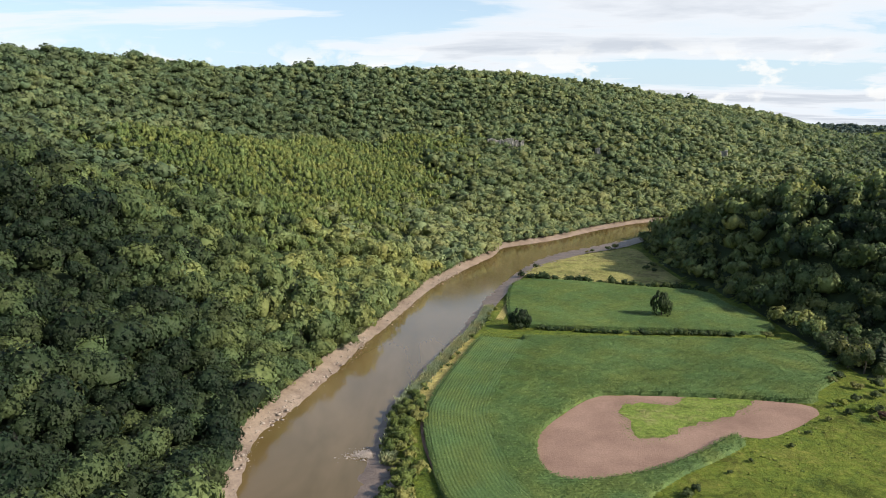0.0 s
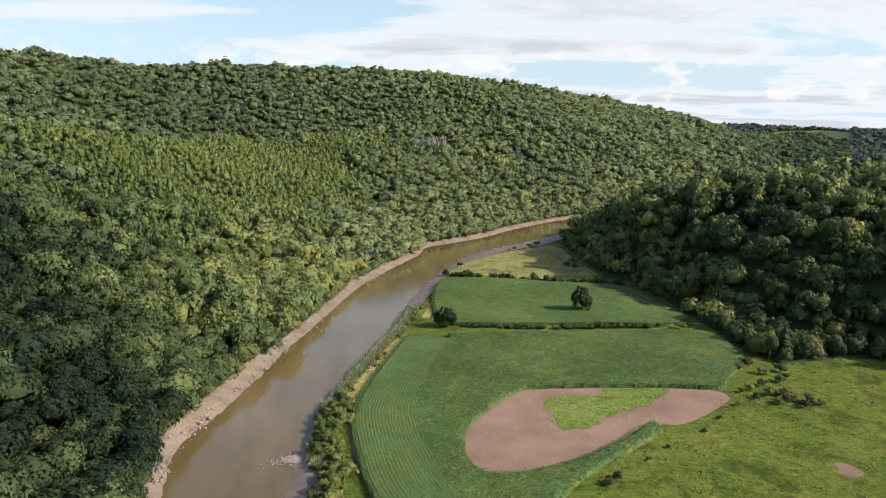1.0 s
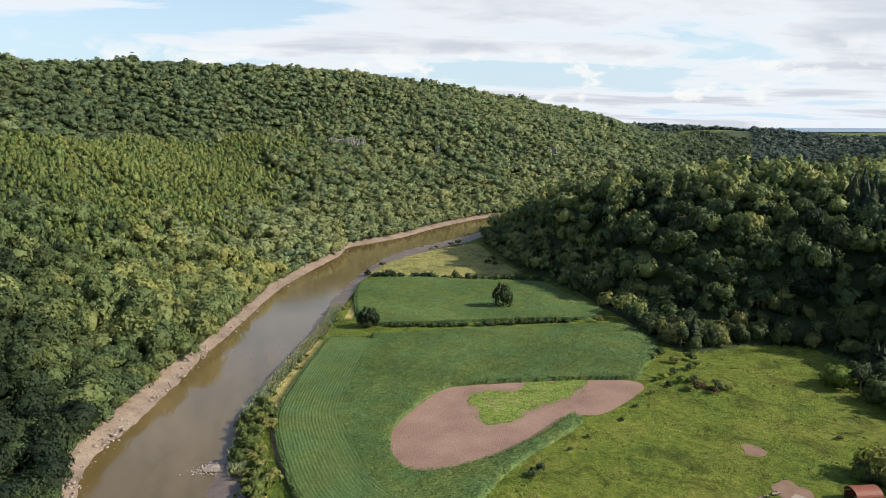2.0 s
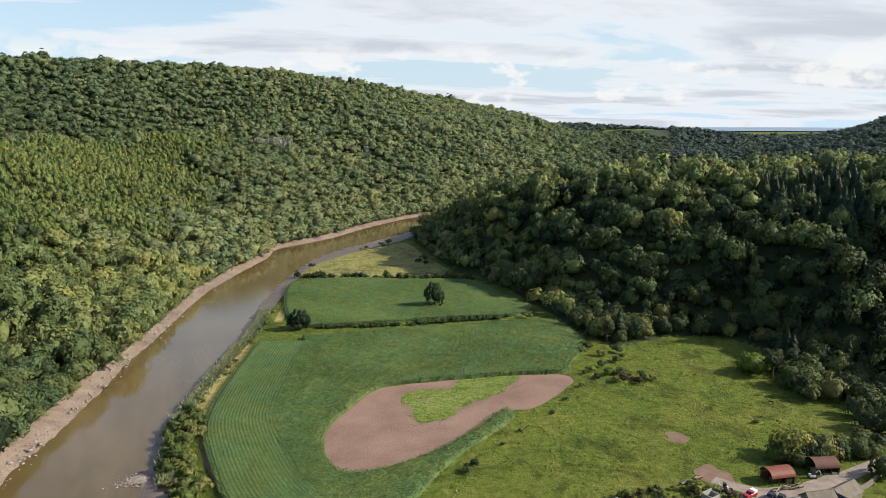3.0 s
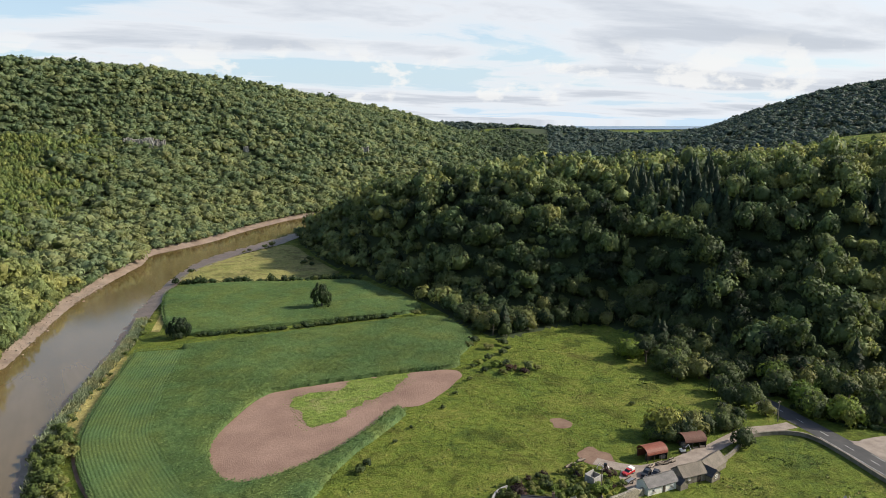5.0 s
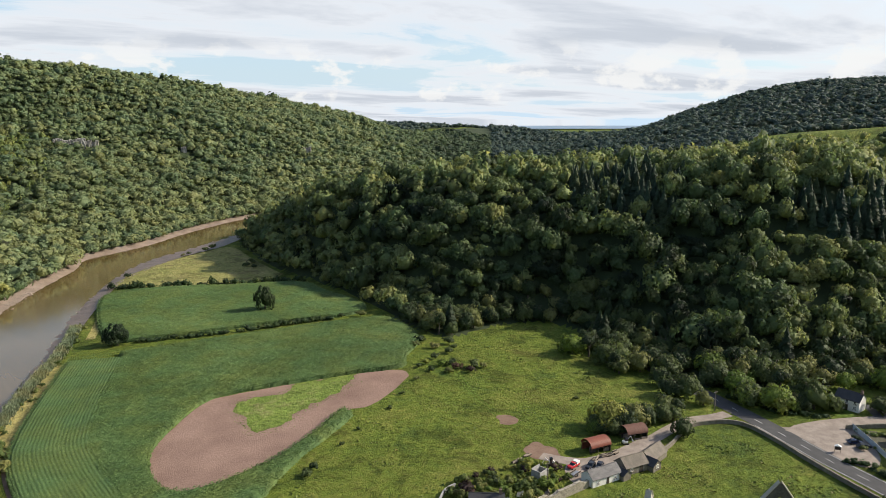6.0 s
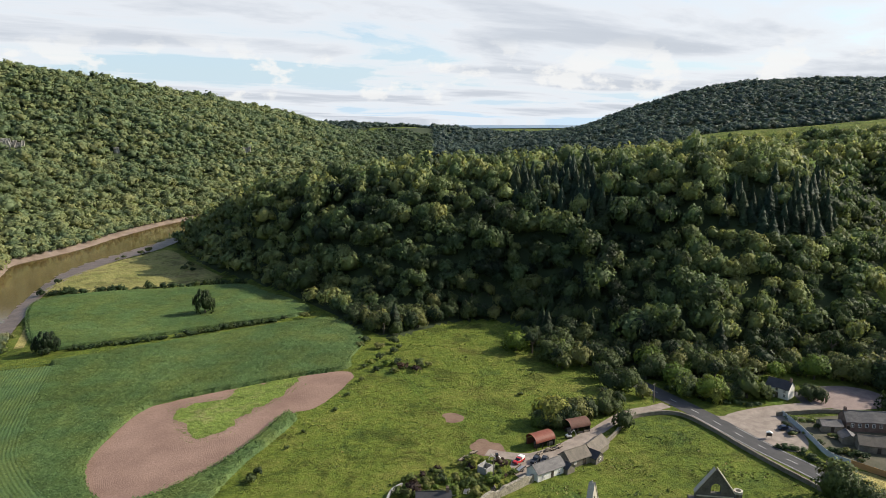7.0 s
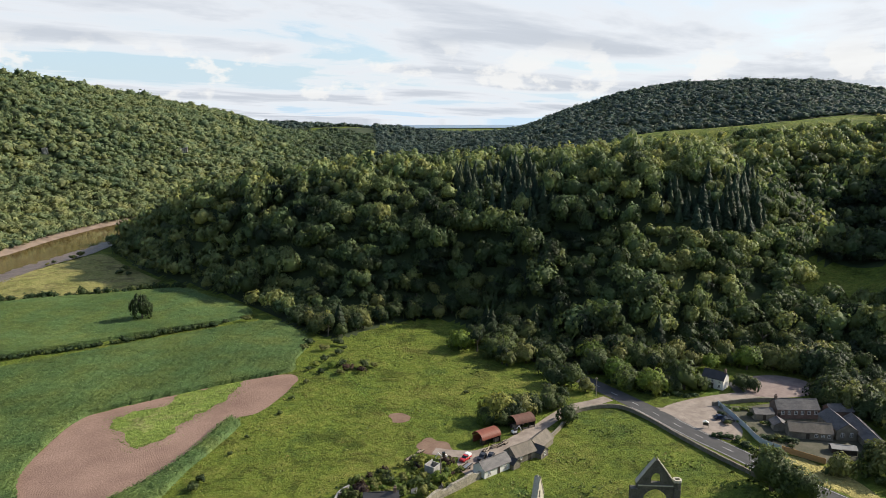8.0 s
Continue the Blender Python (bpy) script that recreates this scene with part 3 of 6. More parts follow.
def maize_plants(name, places, label, low=1.55):
    """Single maize plants: four arching leaves each, standing up out of the rows."""
    rg = np.random.default_rng(17)
    n = len(places)
    a = rg.uniform(0, 2 * np.pi, (n, 1)) + np.arange(4)[None] * np.pi / 2 + rg.normal(0, 0.3, (n, 4))
    d, s = np.stack([np.cos(a), np.sin(a)], 2), np.stack([-np.sin(a), np.cos(a)], 2)
    long, z = rg.uniform(0.4, 0.75, (n, 4, 1)), rg.uniform(low, 2.1, (n, 4))
    out = np.zeros((n, 4, 3, 3))
    out[:, :, 0, :2] = places[:, None] + s * 0.16
    out[:, :, 1, :2] = places[:, None] - s * 0.16
    out[:, :, 2, :2] = places[:, None] + d * long
    out[:, :, 0, 2] = out[:, :, 1, 2] = z
    out[:, :, 2, 2] = z + rg.uniform(-0.1, 0.45, (n, 4))
    tint = np.clip(0.5 + 0.22 * wobble(places[:, 0], places[:, 1], 22.0, 1.0) + rg.normal(0, 0.2, n), 0, 1)
    me = raw_mesh(name, out.reshape(-1, 3), np.arange(n * 12).reshape(-1, 3), MAIZE, np.repeat(tint, 12))
    return tagged(new(name, me), label, "crop", "", "stuff")


def row_places(ring, turn, pitch, step, clear_of=None):
    """Places along straight drill rows inside a closed line."""
    rg = np.random.default_rng(23)
    c, s = math.cos(radians(turn)), math.sin(radians(turn))
    u, v = ring[:, 0] * c + ring[:, 1] * s, -ring[:, 0] * s + ring[:, 1] * c
    U, V = np.meshgrid(np.arange(u.min(), u.max(), step), np.arange(v.min(), v.max(), pitch))
    U, V = U.ravel() + rg.normal(0, step * 0.3, U.size), V.ravel() + rg.normal(0, 0.1, U.size)
    p = np.stack([U * c - V * s, U * s + V * c], 1)
    ok = inside(p[:, 0], p[:, 1], ring)
    if clear_of is not None:
        away, _, at_side = nearest(p[:, 0], p[:, 1], clear_of)
        ok &= (away > HEADLAND - 0.5) & (at_side < 0)
    return p[ok]


ring_one, ring_two = curve(CROP_RING, 3.0, True), curve(CROP_TWO, 3.0, True)
HEADLAND = 22.0
head_line = curve([(16, 150), (6, 163), (0, 178)] + CROP_EDGE[1:], 1.6)


def headland(name, line, wide, pitch, label, tall=2.1):
    """Maize rows that follow the field's curved edge."""
    rg = np.random.default_rng(9)
    n = int(wide / pitch * 4)
    rows = np.stack([offset(line, -q) for q in np.linspace(-0.4, wide, n)], 1)
    q = np.linspace(-0.4, wide, n)[None, :].repeat(len(line), 0)
    X, Y = rows[..., 0].ravel(), rows[..., 1].ravel()
    q = q.ravel()
    row = 0.5 + 0.5 * np.cos(2 * np.pi * q / pitch)
    Z = np.where(q < 0, 0.02, (0.7 + 0.3 * smooth(0.0, 1.5, q)) * tall * (0.87 + 0.09 * row) + 0.04 * rg.standard_normal(len(X)) + 0.15 * wobble(X, Y, 6.0))
    ids = np.arange(len(X)).reshape(len(line), n)
    a, b, c, d = ids[:-1, :-1].ravel(), ids[:-1, 1:].ravel(), ids[1:, 1:].ravel(), ids[1:, :-1].ravel()
    tint = np.clip(0.3 + 0.15 * wobble(X, Y, 22.0, 1.0) + 0.1 * rg.standard_normal(len(X)), 0, 1)
    me = raw_mesh(name, np.stack([X, Y, Z], 1), np.concatenate([np.stack([a, c, b], 1), np.stack([a, d, c], 1)]), MAIZE, tint)
    return tagged(new(name, me), label, "crop", "", "stuff")


headland("maize_headland", head_line, HEADLAND, 1.1, "maize rows curving round the field edge by the river")
crop("maize_field", ring_one, -2, 1.3, "tall green maize standing in rows round bare soil", clear_of=head_line)
crop("maize_field", ring_two, -12, 1.4, "dark green maize field between two hedges")
maize_plants("maize_plants", row_places(ring_one, -2, 1.3, 0.75, head_line), "leafy maize plants in straight rows")
maize_plants("maize_plants", row_places(ring_two, -12, 1.4, 1.0), "leafy maize plants in the far field")
maize_plants("maize_plants", np.concatenate([offset(head_line, -q)[:-1] * (1 - k) + offset(head_line, -q)[1:] * k for q in np.arange(0.6, HEADLAND, 1.1) for k in (0.0, 0.5)]), "leafy maize plants in curving headland rows")
for ring in (ring_one, ring_two):
    rim = np.repeat(along(np.concatenate([ring, ring[:1]]), int(len(ring) * 4)), 3, 0)
    maize_plants("maize_plants", rim + np.random.default_rng(5).normal(0, 0.28, rim.shape), "leafy maize plants along the edge of the crop", 0.3)
SOIL_RING = [(132, 234.5), (128, 241.5), (113, 245), (86, 248), (65, 249.5), (55, 246.5), (42.5, 233), (32, 217), (29, 202), (29, 195), (31.5, 188), (38, 184.5), (56, 188.5), (74, 198.5), (95, 213), (104.6, 213.3), (119.7, 222.6)]
sheet("bare_soil", ragged(curve(SOIL_RING, 2.0, True), 0.35, 1), 0.04, SOIL, "pinkish brown tilled soil inside the maize", "soil")
WEED_RING = [(66, 241), (83, 240.5), (90, 247), (113, 245), (99, 231.5), (88, 224.5), (81, 222), (72, 214), (63, 214), (62.5, 225)]
sheet("weeds", ragged(curve(WEED_RING, 1.2, True), 1.3, 2), 0.08, WEEDS, "bright green weeds growing over bare soil", "weeds")
PASTURE = [(55, 462), (68, 492), (90, 518), (116, 540), (152, 560), (153, 503), (153, 440), (119, 432), (79, 445)]
sheet("pasture", ragged(curve(PASTURE, 3.0, True), 0.8, 3), 0.05, STUBBLE, "yellowing rough pasture beside the river bend", "pasture")

# verge, path, tracks, road
verge_line = curve([(-5, 232), (-3, 246), (2, 267), (10, 294), (18, 318)], 2.0)
strip("verge", offset(verge_line, 8.6), offset(verge_line, 0.3), 3, lambda q, x, y: 0.06, DRY, "structure", "strip of dry yellow grass beside the maize", "verge")
path_line = curve([(7, 160), (1.4, 178), (-2.6, 196), (-4.8, 207), (-6.0, 218), (-6.4, 228)], 2.0)
strip("path", offset(path_line, 1.3), offset(path_line, 0.3), 2, lambda q, x, y: 0.07, BARE, "structure", "worn earth path at the edge of the maize", "path")
strip("path", offset(curve([(30, 352), (38, 385), (46, 425)], 3.0), 3.0), offset(curve([(30, 352), (38, 385), (46, 425)], 3.0), -1.0), 2, lambda q, x, y: 0.06, DRY, "structure", "bare dry strip beside the far maize field", "verge")
ROAD_HALF = 3.9


def on_land(lift):
    return lambda q, x, y: float(height(np.array([x]), np.array([y]))[0]) + lift


road = strip("road", offset(road_line, ROAD_HALF), offset(road_line, -ROAD_HALF), 4, on_land(0.07), ASPHALT, "structure", "grey asphalt valley road with white markings", "road")
dash = [road_line[i:i + 2] for i in range(0, len(road_line) - 1, 3)]
for a in dash:
    if 40 < a[0][1] < 170:
        strip("centre_dash", a + np.array([-0.09, 0]), a + np.array([0.09, 0]), 1, on_land(0.082), ROAD_PAINT, "", parent=road)
for s in (-1, 1):
    near_road = road_line[(road_line[:, 1] > 45) & (road_line[:, 1] < (118 if s > 0 else 132))]
    strip("edge_line", offset(near_road, s * 3.35 + 0.07), offset(near_road, s * 3.35 - 0.07), 1, on_land(0.082), ROAD_PAINT, "", parent=road)
sheet("inn_yard", ragged(curve([(230, 110), (236, 105), (250, 95), (256, 82), (248, 66), (226, 62), (213, 68), (212, 86), (219, 95)], 2.0, True), 0.5, 8), 0.04, YARD, "shaded earth and gravel yard round the inn", "yard")
sheet("rough_bank", ragged(curve([(199, 84), (204, 82), (210, 78), (211, 68), (208, 58), (203, 50), (198, 52), (199, 68)], 1.5, True), 0.7, 12), 0.03, DRY, "dry yellow grass bank beside the road", "grass bank")
sheet("forecourt", curve([(208, 128), (213, 123), (224, 119.5), (231, 115), (230, 110), (225, 103), (216, 95), (208, 93), (205, 100), (206, 113)], 3.0, True), 0.05, TRACK, "pale stony forecourt beside the road", "forecourt")
lane = curve([(210.5, 119.5), (216, 120), (224, 118.5), (233, 115.5), (243, 111), (252, 106)], 3.0)
strip("lane", offset(lane, 2.8), offset(lane, -2.8), 3, lambda q, x, y: 0.085, TRACK, "structure", "pale worn lane to the car park", "lane")
sheet("car_park", curve([(249, 109), (257, 116), (266, 117), (276, 110), (278, 100), (270, 93), (260, 95), (251, 102)], 3.0, True), 0.1, RED_GRAVEL, "pinkish gravel car park at the wood's edge", "car park")
farm_track = curve([(206, 140.5), (199, 141.5), (190, 144), (180, 143), (167, 140.5), (152, 139), (142, 139.5), (135, 145), (131, 151)], 3.0)
strip("farm_track", offset(farm_track, 2.3), offset(farm_track, -2.3), 3, lambda q, x, y: 0.075, TRACK, "structure", "pale stony farm track past the barns", "track")
yard = sheet("farm_yard", curve([(128, 133), (134, 143), (150, 141.5), (168, 143), (168, 137), (150, 135.5), (136, 135)], 3.0, True), 0.06, TRACK, "trodden earth farm yard", "yard")
sheet("bare_patch", ragged(curve([(127, 153), (131, 158), (135, 159), (138, 152), (136, 147), (131, 148)], 1.2, True), 1.0, 5), 0.055, BARE, "trampled bare soil at the field gate", "soil")
sheet("bare_patch", ragged(curve([(135, 176), (137, 181), (141, 180), (142, 176), (138, 174)], 1.0, True), 0.6, 6), 0.055, BARE, "small bare patch in the meadow", "soil")
foot_path = curve([(135, 158), (137, 172), (139, 190), (143, 207), (149, 225), (155, 239)], 3.0)
for s in (-0.8, 0.8):
    strip("wheel_rut", offset(foot_path, s + 0.25), offset(foot_path, s - 0.25), 1, lambda q, x, y: 0.04, LAWN, "structure", "faint worn wheel rut across the meadow", "rut")
lawn_ring = curve([(236, 119), (238, 125), (241, 130), (244, 127), (243, 118), (240, 115)], 2.0, True)
sheet("lawn", lawn_ring, 0.06, LAWN, "mown lawn in front of the white cottage", "lawn")
drive = curve([(247, 111), (253, 118), (255, 126)], 2.0)
strip("drive", offset(drive, 1.6), offset(drive, -1.6), 2, on_land(0.11), ASPHALT, "structure", "grey asphalt drive beside the white cottage", "drive")

# ---------------------------------------------------------------- trees
def ico(level):
    bm = bmesh.new()
    bmesh.ops.create_icosphere(bm, subdivisions=level, radius=1.0)
    v = np.array([tuple(q.co) for q in bm.verts])
    f = np.array([[q.index for q in p.verts] for p in bm.faces])
    bm.free()
    return v, f


ICO1, ICO2 = ico(1), ico(2)


def crown_shape(rng, lobes, leaves, leaf, core, tall=0.85, core_scale=0.86, taper=0.0):
    """One crown about 2 across and 2*tall high, standing on z = 0: lobes of leaf clumps round a dark lumpy core."""
    centres = rng.normal(size=(lobes, 3))
    centres /= np.linalg.norm(centres, axis=1)[:, None]
    centres[:, 2] = np.abs(centres[:, 2]) * 0.9 - 0.25
    centres *= rng.uniform(0.45, 0.78, (lobes, 1))
    centres *= np.array([rng.uniform(0.85, 1.2), rng.uniform(0.85, 1.2), rng.uniform(0.85, 1.1)])
    radii = rng.uniform(0.22, 0.40, lobes)

    def reach(way):
        """How far the lobes reach along each direction."""
        r = np.full(len(way), 0.45)
        for c, q in zip(centres, radii):
            b = way @ c
            h = b * b - (c @ c - q * q)
            r = np.maximum(r, np.where(h > 0, b + np.sqrt(np.maximum(h, 0)), 0))
        return r
    v, f = core
    cv = v * (reach(v) * core_scale * rng.uniform(0.9, 1.05, len(v)))[:, None]
    own = rng.integers(0, lobes, leaves)
    way = rng.normal(size=(leaves, 3)) + centres[own] * 1.6
    way[:, 2] += 0.3
    way /= np.linalg.norm(way, axis=1)[:, None]
    spot = centres[own] + way * (radii[own] * rng.uniform(0.85, 1.1, leaves))[:, None]
    n = way + rng.normal(size=(leaves, 3)) * 0.27
    n /= np.linalg.norm(n, axis=1)[:, None]
    t = np.cross(n, rng.normal(size=(leaves, 3)))
    t /= np.linalg.norm(t, axis=1)[:, None]
    b = np.cross(n, t)
    size = leaf * rng.uniform(0.6, 1.4, (leaves, 1))
    tri = np.stack([spot + t * size, spot - t * size * 0.6 + b * size * 0.8, spot - t * size * 0.5 - b * size * 0.9], 1).reshape(-1, 3)
    verts = np.concatenate([cv, tri])
    tris = np.concatenate([f, len(cv) + np.arange(leaves * 3).reshape(-1, 3)])
    bough = way + spot / np.linalg.norm(spot, axis=1)[:, None] * 0.4 + rng.normal(0, 0.22, way.shape) + np.array([0, 0, 0.12])
    ways = np.concatenate([v, np.repeat(bough, 3, 0)])
    ways /= np.linalg.norm(ways, axis=1)[:, None]
    verts[:, 2] = verts[:, 2] * tall + tall * 0.9
    if taper:
        verts[:, :2] *= (1.1 - taper * np.clip(verts[:, 2:] / (2 * tall), 0, 1))
    return verts, tris, ways


def conifer_shape(rng, tiers, per):
    """One conifer 1 in half width and 4 high: drooping, uneven sprays of needles on a cone."""
    verts, tris, ways = [], [], []
    for i in range(tiers):
        q = i / tiers
        z, r = 0.35 + 3.5 * q + rng.uniform(-0.08, 0.08), (1 - q) ** 0.8 * 0.95 + 0.08
        for k in range(per if q < 0.6 else max(4, per - 2)):
            a = 2 * math.pi * (k + rng.uniform(-0.4, 0.4)) / per + i * 1.3
            w, l, drop = 0.36 + 0.26 * (1 - q), r * rng.uniform(0.65, 1.15), rng.uniform(0.1, 0.35)
            d, s = np.array([math.cos(a), math.sin(a), 0]), np.array([-math.sin(a), math.cos(a), 0])
            n0, lift = len(verts), rng.uniform(-0.1, 0.1)
            verts += [np.array([0, 0, z + 0.42]), d * l * 0.6 + s * w * r + np.array([0, 0, z + lift]), d * l + np.array([0, 0, z - drop]), d * l * 0.6 - s * w * r + np.array([0, 0, z - lift])]
            tris += [(n0, n0 + 1, n0 + 2), (n0, n0 + 2, n0 + 3)]
            out = d * 0.8 + s * rng.uniform(-0.35, 0.35) + np.array([0, 0, 0.5])
            ways += [out / np.linalg.norm(out)] * 4
    return np.array(verts), np.array(tris), np.array(ways)


def woods(name, shapes, place, half, tint, mat, label, rng, stretch=1.0):
    """Many trees as one mass: each a turned and scaled copy of one of the shapes."""
    pick = rng.integers(0, len(shapes), len(place))
    vs, ts, cs, ws, base = [], [], [], [], 0
    for k, (v, t, o) in enumerate(shapes):
        m = np.where(pick == k)[0]
        if not len(m):
            continue
        a = rng.uniform(0, 2 * np.pi, len(m))
        c, s = np.cos(a), np.sin(a)
        h = half[m]
        up = h * stretch * rng.uniform(0.85, 1.2, len(m))
        x = (v[None, :, 0] * c[:, None] - v[None, :, 1] * s[:, None]) * h[:, None] + place[m, 0][:, None]
        y = (v[None, :, 0] * s[:, None] + v[None, :, 1] * c[:, None]) * h[:, None] + place[m, 1][:, None]
        z = v[None, :, 2] * up[:, None] + place[m, 2][:, None] - 0.18 * h[:, None]
        vs.append(np.stack([x, y, z], 2).reshape(-1, 3))
        ts.append((t[None] + (base + np.arange(len(m)) * len(v))[:, None, None]).reshape(-1, 3))
        cs.append(np.repeat(tint[m], len(v)))
        ws.append(np.stack([o[None, :, 0] * c[:, None] - o[None, :, 1] * s[:, None], o[None, :, 0] * s[:, None] + o[None, :, 1] * c[:, None], np.repeat(o[None, :, 2], len(m), 0)], 2).reshape(-1, 3))
        base += len(m) * len(v)
    me = raw_mesh(name, np.concatenate(vs), np.concatenate(ts), mat, np.concatenate(cs), np.concatenate(ws))
    return tagged(new(name, me), label, "woodland", "", "stuff")


def scatter(rng, x0, x1, y0, y1, gap, keep):
    """Places on a shaken grid that pass the test, with their heights."""
    X, Y = np.meshgrid(np.arange(x0, x1, gap), np.arange(y0, y1, gap * 0.9))
    X = X + (np.arange(X.shape[0]) % 2)[:, None] * gap / 2
    x = X.ravel() + rng.uniform(-0.42, 0.42, X.size) * gap
    y = Y.ravel() + rng.uniform(-0.42, 0.42, X.size) * gap
    ok = keep(x, y)
    x, y = x[ok], y[ok]
    return np.stack([x, y, height(x, y)], 1)


rng = np.random.default_rng(11)
FINE = [crown_shape(rng, 30, 700, 0.074, ICO2, core_scale=0.8) for _ in range(8)]
NEAR = [crown_shape(rng, 24, 420, 0.092, ICO1, core_scale=0.8) for _ in range(10)]
MIDDLE = [crown_shape(rng, 18, 110, 0.15, ICO1, core_scale=0.82) for _ in range(8)]
FAR = [crown_shape(rng, 12, 28, 0.23, ICO1, core_scale=0.92) for _ in range(6)]
FIR = [conifer_shape(rng, 22, 9) for _ in range(6)]
YOUNG = [crown_shape(rng, 10, 58, 0.2, ICO1, tall=1.25, core_scale=0.86, taper=0.7) for _ in range(6)]


def bearing(p):
    return np.degrees(np.arctan2(p[:, 0], p[:, 1]))


def chance(x, y):
    """A fixed number between 0 and 1 for each place."""
    return np.abs(np.sin(x * 12.9898 + y * 78.233) * 43758.5453) % 1.0


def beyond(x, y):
    """Metres past the line where painted cloud shade ends and young larch begins."""
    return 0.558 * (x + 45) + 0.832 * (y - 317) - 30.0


def plantation(x, y):
    """The stand of young larch on the long hillside."""
    s, u, side = nearest(x, y, foot_line)
    v, b = s / 430.0, np.degrees(np.arctan2(x, y))
    ragged = 25.0 * wobble(x, y, 25.0) + 14.0 * wobble(x, y, 9.0, 2.0) + 70.0 * (chance(x, y) - 0.5)
    return (side > 0) & (v + 0.0012 * ragged < 0.60) & (s > 62 + ragged) & (beyond(x, y) > ragged) & (b < 1 + ragged * 0.08)


lw = scatter(rng, -700, 1100, 60, 1750, 7.8, lambda x, y: left_wood(x, y) & ~plantation(x, y) & ~open_rock(x, y))
lr = np.hypot(lw[:, 0], lw[:, 1])
for lo, hi, shapes in ((0, 300, FINE), (300, 470, NEAR), (470, 900, MIDDLE), (900, 2500, FAR)):
    p = lw[(lr >= lo) & (lr < hi)]
    # cloud shadow over the near left slope, painted as a darker tint
    cloud_shade = smooth(60, -140, beyond(p[:, 0], p[:, 1]) + 22 * wobble(p[:, 0], p[:, 1], 30.0))
    cloud_shade = cloud_shade * (1 - 0.7 * smooth(120, 35, nearest(p[:, 0], p[:, 1], foot_line)[0]) * smooth(-150, -50, beyond(p[:, 0], p[:, 1])))
    up_hill = smooth(0.55, 0.7, nearest(p[:, 0], p[:, 1], foot_line)[0] / 430.0) * smooth(4, -4, bearing(p))
    # trees by the water get a lighter tint to look sunlit
    shore_sun = smooth(90, 30, nearest(p[:, 0], p[:, 1], foot_line)[0]) * smooth(0, 60, beyond(p[:, 0], p[:, 1]))
    tint = (0.66 if lo < 400 else 0.72) + 0.26 * shore_sun - 0.66 * cloud_shade - 0.2 * up_hill + 0.14 * wobble(p[:, 0], p[:, 1], 60.0, 2.0) + 0.17 * wobble(p[:, 0], p[:, 1], 17.0, 9.0)
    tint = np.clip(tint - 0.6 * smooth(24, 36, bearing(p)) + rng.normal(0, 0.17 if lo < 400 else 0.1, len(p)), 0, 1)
    woods("hillside_woodland", shapes, p, (rng.gamma(14, 0.365, len(p)).clip(2.8, 8.0) * (1.22 if lo < 400 else 1.0) * np.where(rng.uniform(size=len(p)) < 0.1, 1.3, 1.0) * (1.0 if lo < 400 else 1.3)), tint, LEAF if lo < 400 else HAZY_HILL_LEAF, "dense broadleaved woodland covering the long hillside", rng, 1.25 if lo < 400 else 0.95)
for lo, hi, shapes in ((60, 300, FINE), (300, 470, NEAR), (470, 760, MIDDLE)):
    line = curve(offset(water_left, 6.6), 3.2)
    line = line[(line[:, 1] >= lo) & (line[:, 1] < hi)]
    p = line + rng.normal(0, 0.9, line.shape) + np.column_stack([np.where((line[:, 1] > 222) & (line[:, 1] < 330), -3.4, 0.0), np.zeros(len(line))])
    # nearer bushes are tinted darker, carrying on the painted cloud shade
    woods("bankside_trees", shapes, np.column_stack([p, np.full(len(p), 1.0)]), rng.uniform(2.0, 4.2, len(p)), np.clip(rng.normal(0.62, 0.18, len(p)) - 0.35 * smooth(300, 210, p[:, 1]), 0, 1), LEAF if lo < 400 else HAZY_HILL_LEAF, "leafy bushes and small trees leaning over the muddy shore", rng, 1.35)
# larch tint climbs with distance from the painted cloud shade
p = scatter(rng, -700, 300, 250, 1100, 5.8, lambda x, y: left_wood(x, y) & plantation(x, y))
woods("larch_plantation", YOUNG, p, rng.uniform(3.1, 4.6, len(p)), np.clip(0.3 + 0.36 * smooth(0, 170, beyond(p[:, 0], p[:, 1])) + 0.15 * wobble(p[:, 0], p[:, 1], 35.0, 4.0) + rng.normal(0, 0.16, len(p)), 0, 1), LARCH, "light green larch plantation on the hillside", rng, 1.0)

p = scatter(rng, -600, 400, 300, 1150, 9.0, lambda x, y: left_wood(x, y) & ~open_rock(x, y) & (np.abs(nearest(x, y, foot_line)[0] / 430.0 - 0.71) < 0.1) & (np.degrees(np.arctan2(x, y)) < 16))
woods("hillside_woodland", FAR, p, rng.uniform(4.2, 7.0, len(p)), np.clip(0.5 + 0.2 * wobble(p[:, 0], p[:, 1], 40.0, 6.0) + rng.normal(0, 0.16, len(p)), 0, 1), HAZY_HILL_LEAF, "broadleaved trees filling the dip behind the shoulder", rng, 1.2)


def fir_stand(x, y):
    """Two stands of conifers high on the spur, their edges mixed with broadleaves."""
    b, z = np.degrees(np.arctan2(x, y)), height(x, y)
    mixed = 7 * wobble(x, y, 20.0) + 6 * (chance(x, y) - 0.5)
    upper = (b + 0.2 * mixed > 42) & (b + 0.2 * mixed < 52) & (z > 45 + mixed)
    lower = (b + 0.2 * mixed > 58.5) & (b < 66.3) & (z > 38 + mixed)
    return (upper | lower) & (chance(y, x) > 0.22) & (z < 64) & (np.hypot(x, y) < 455)


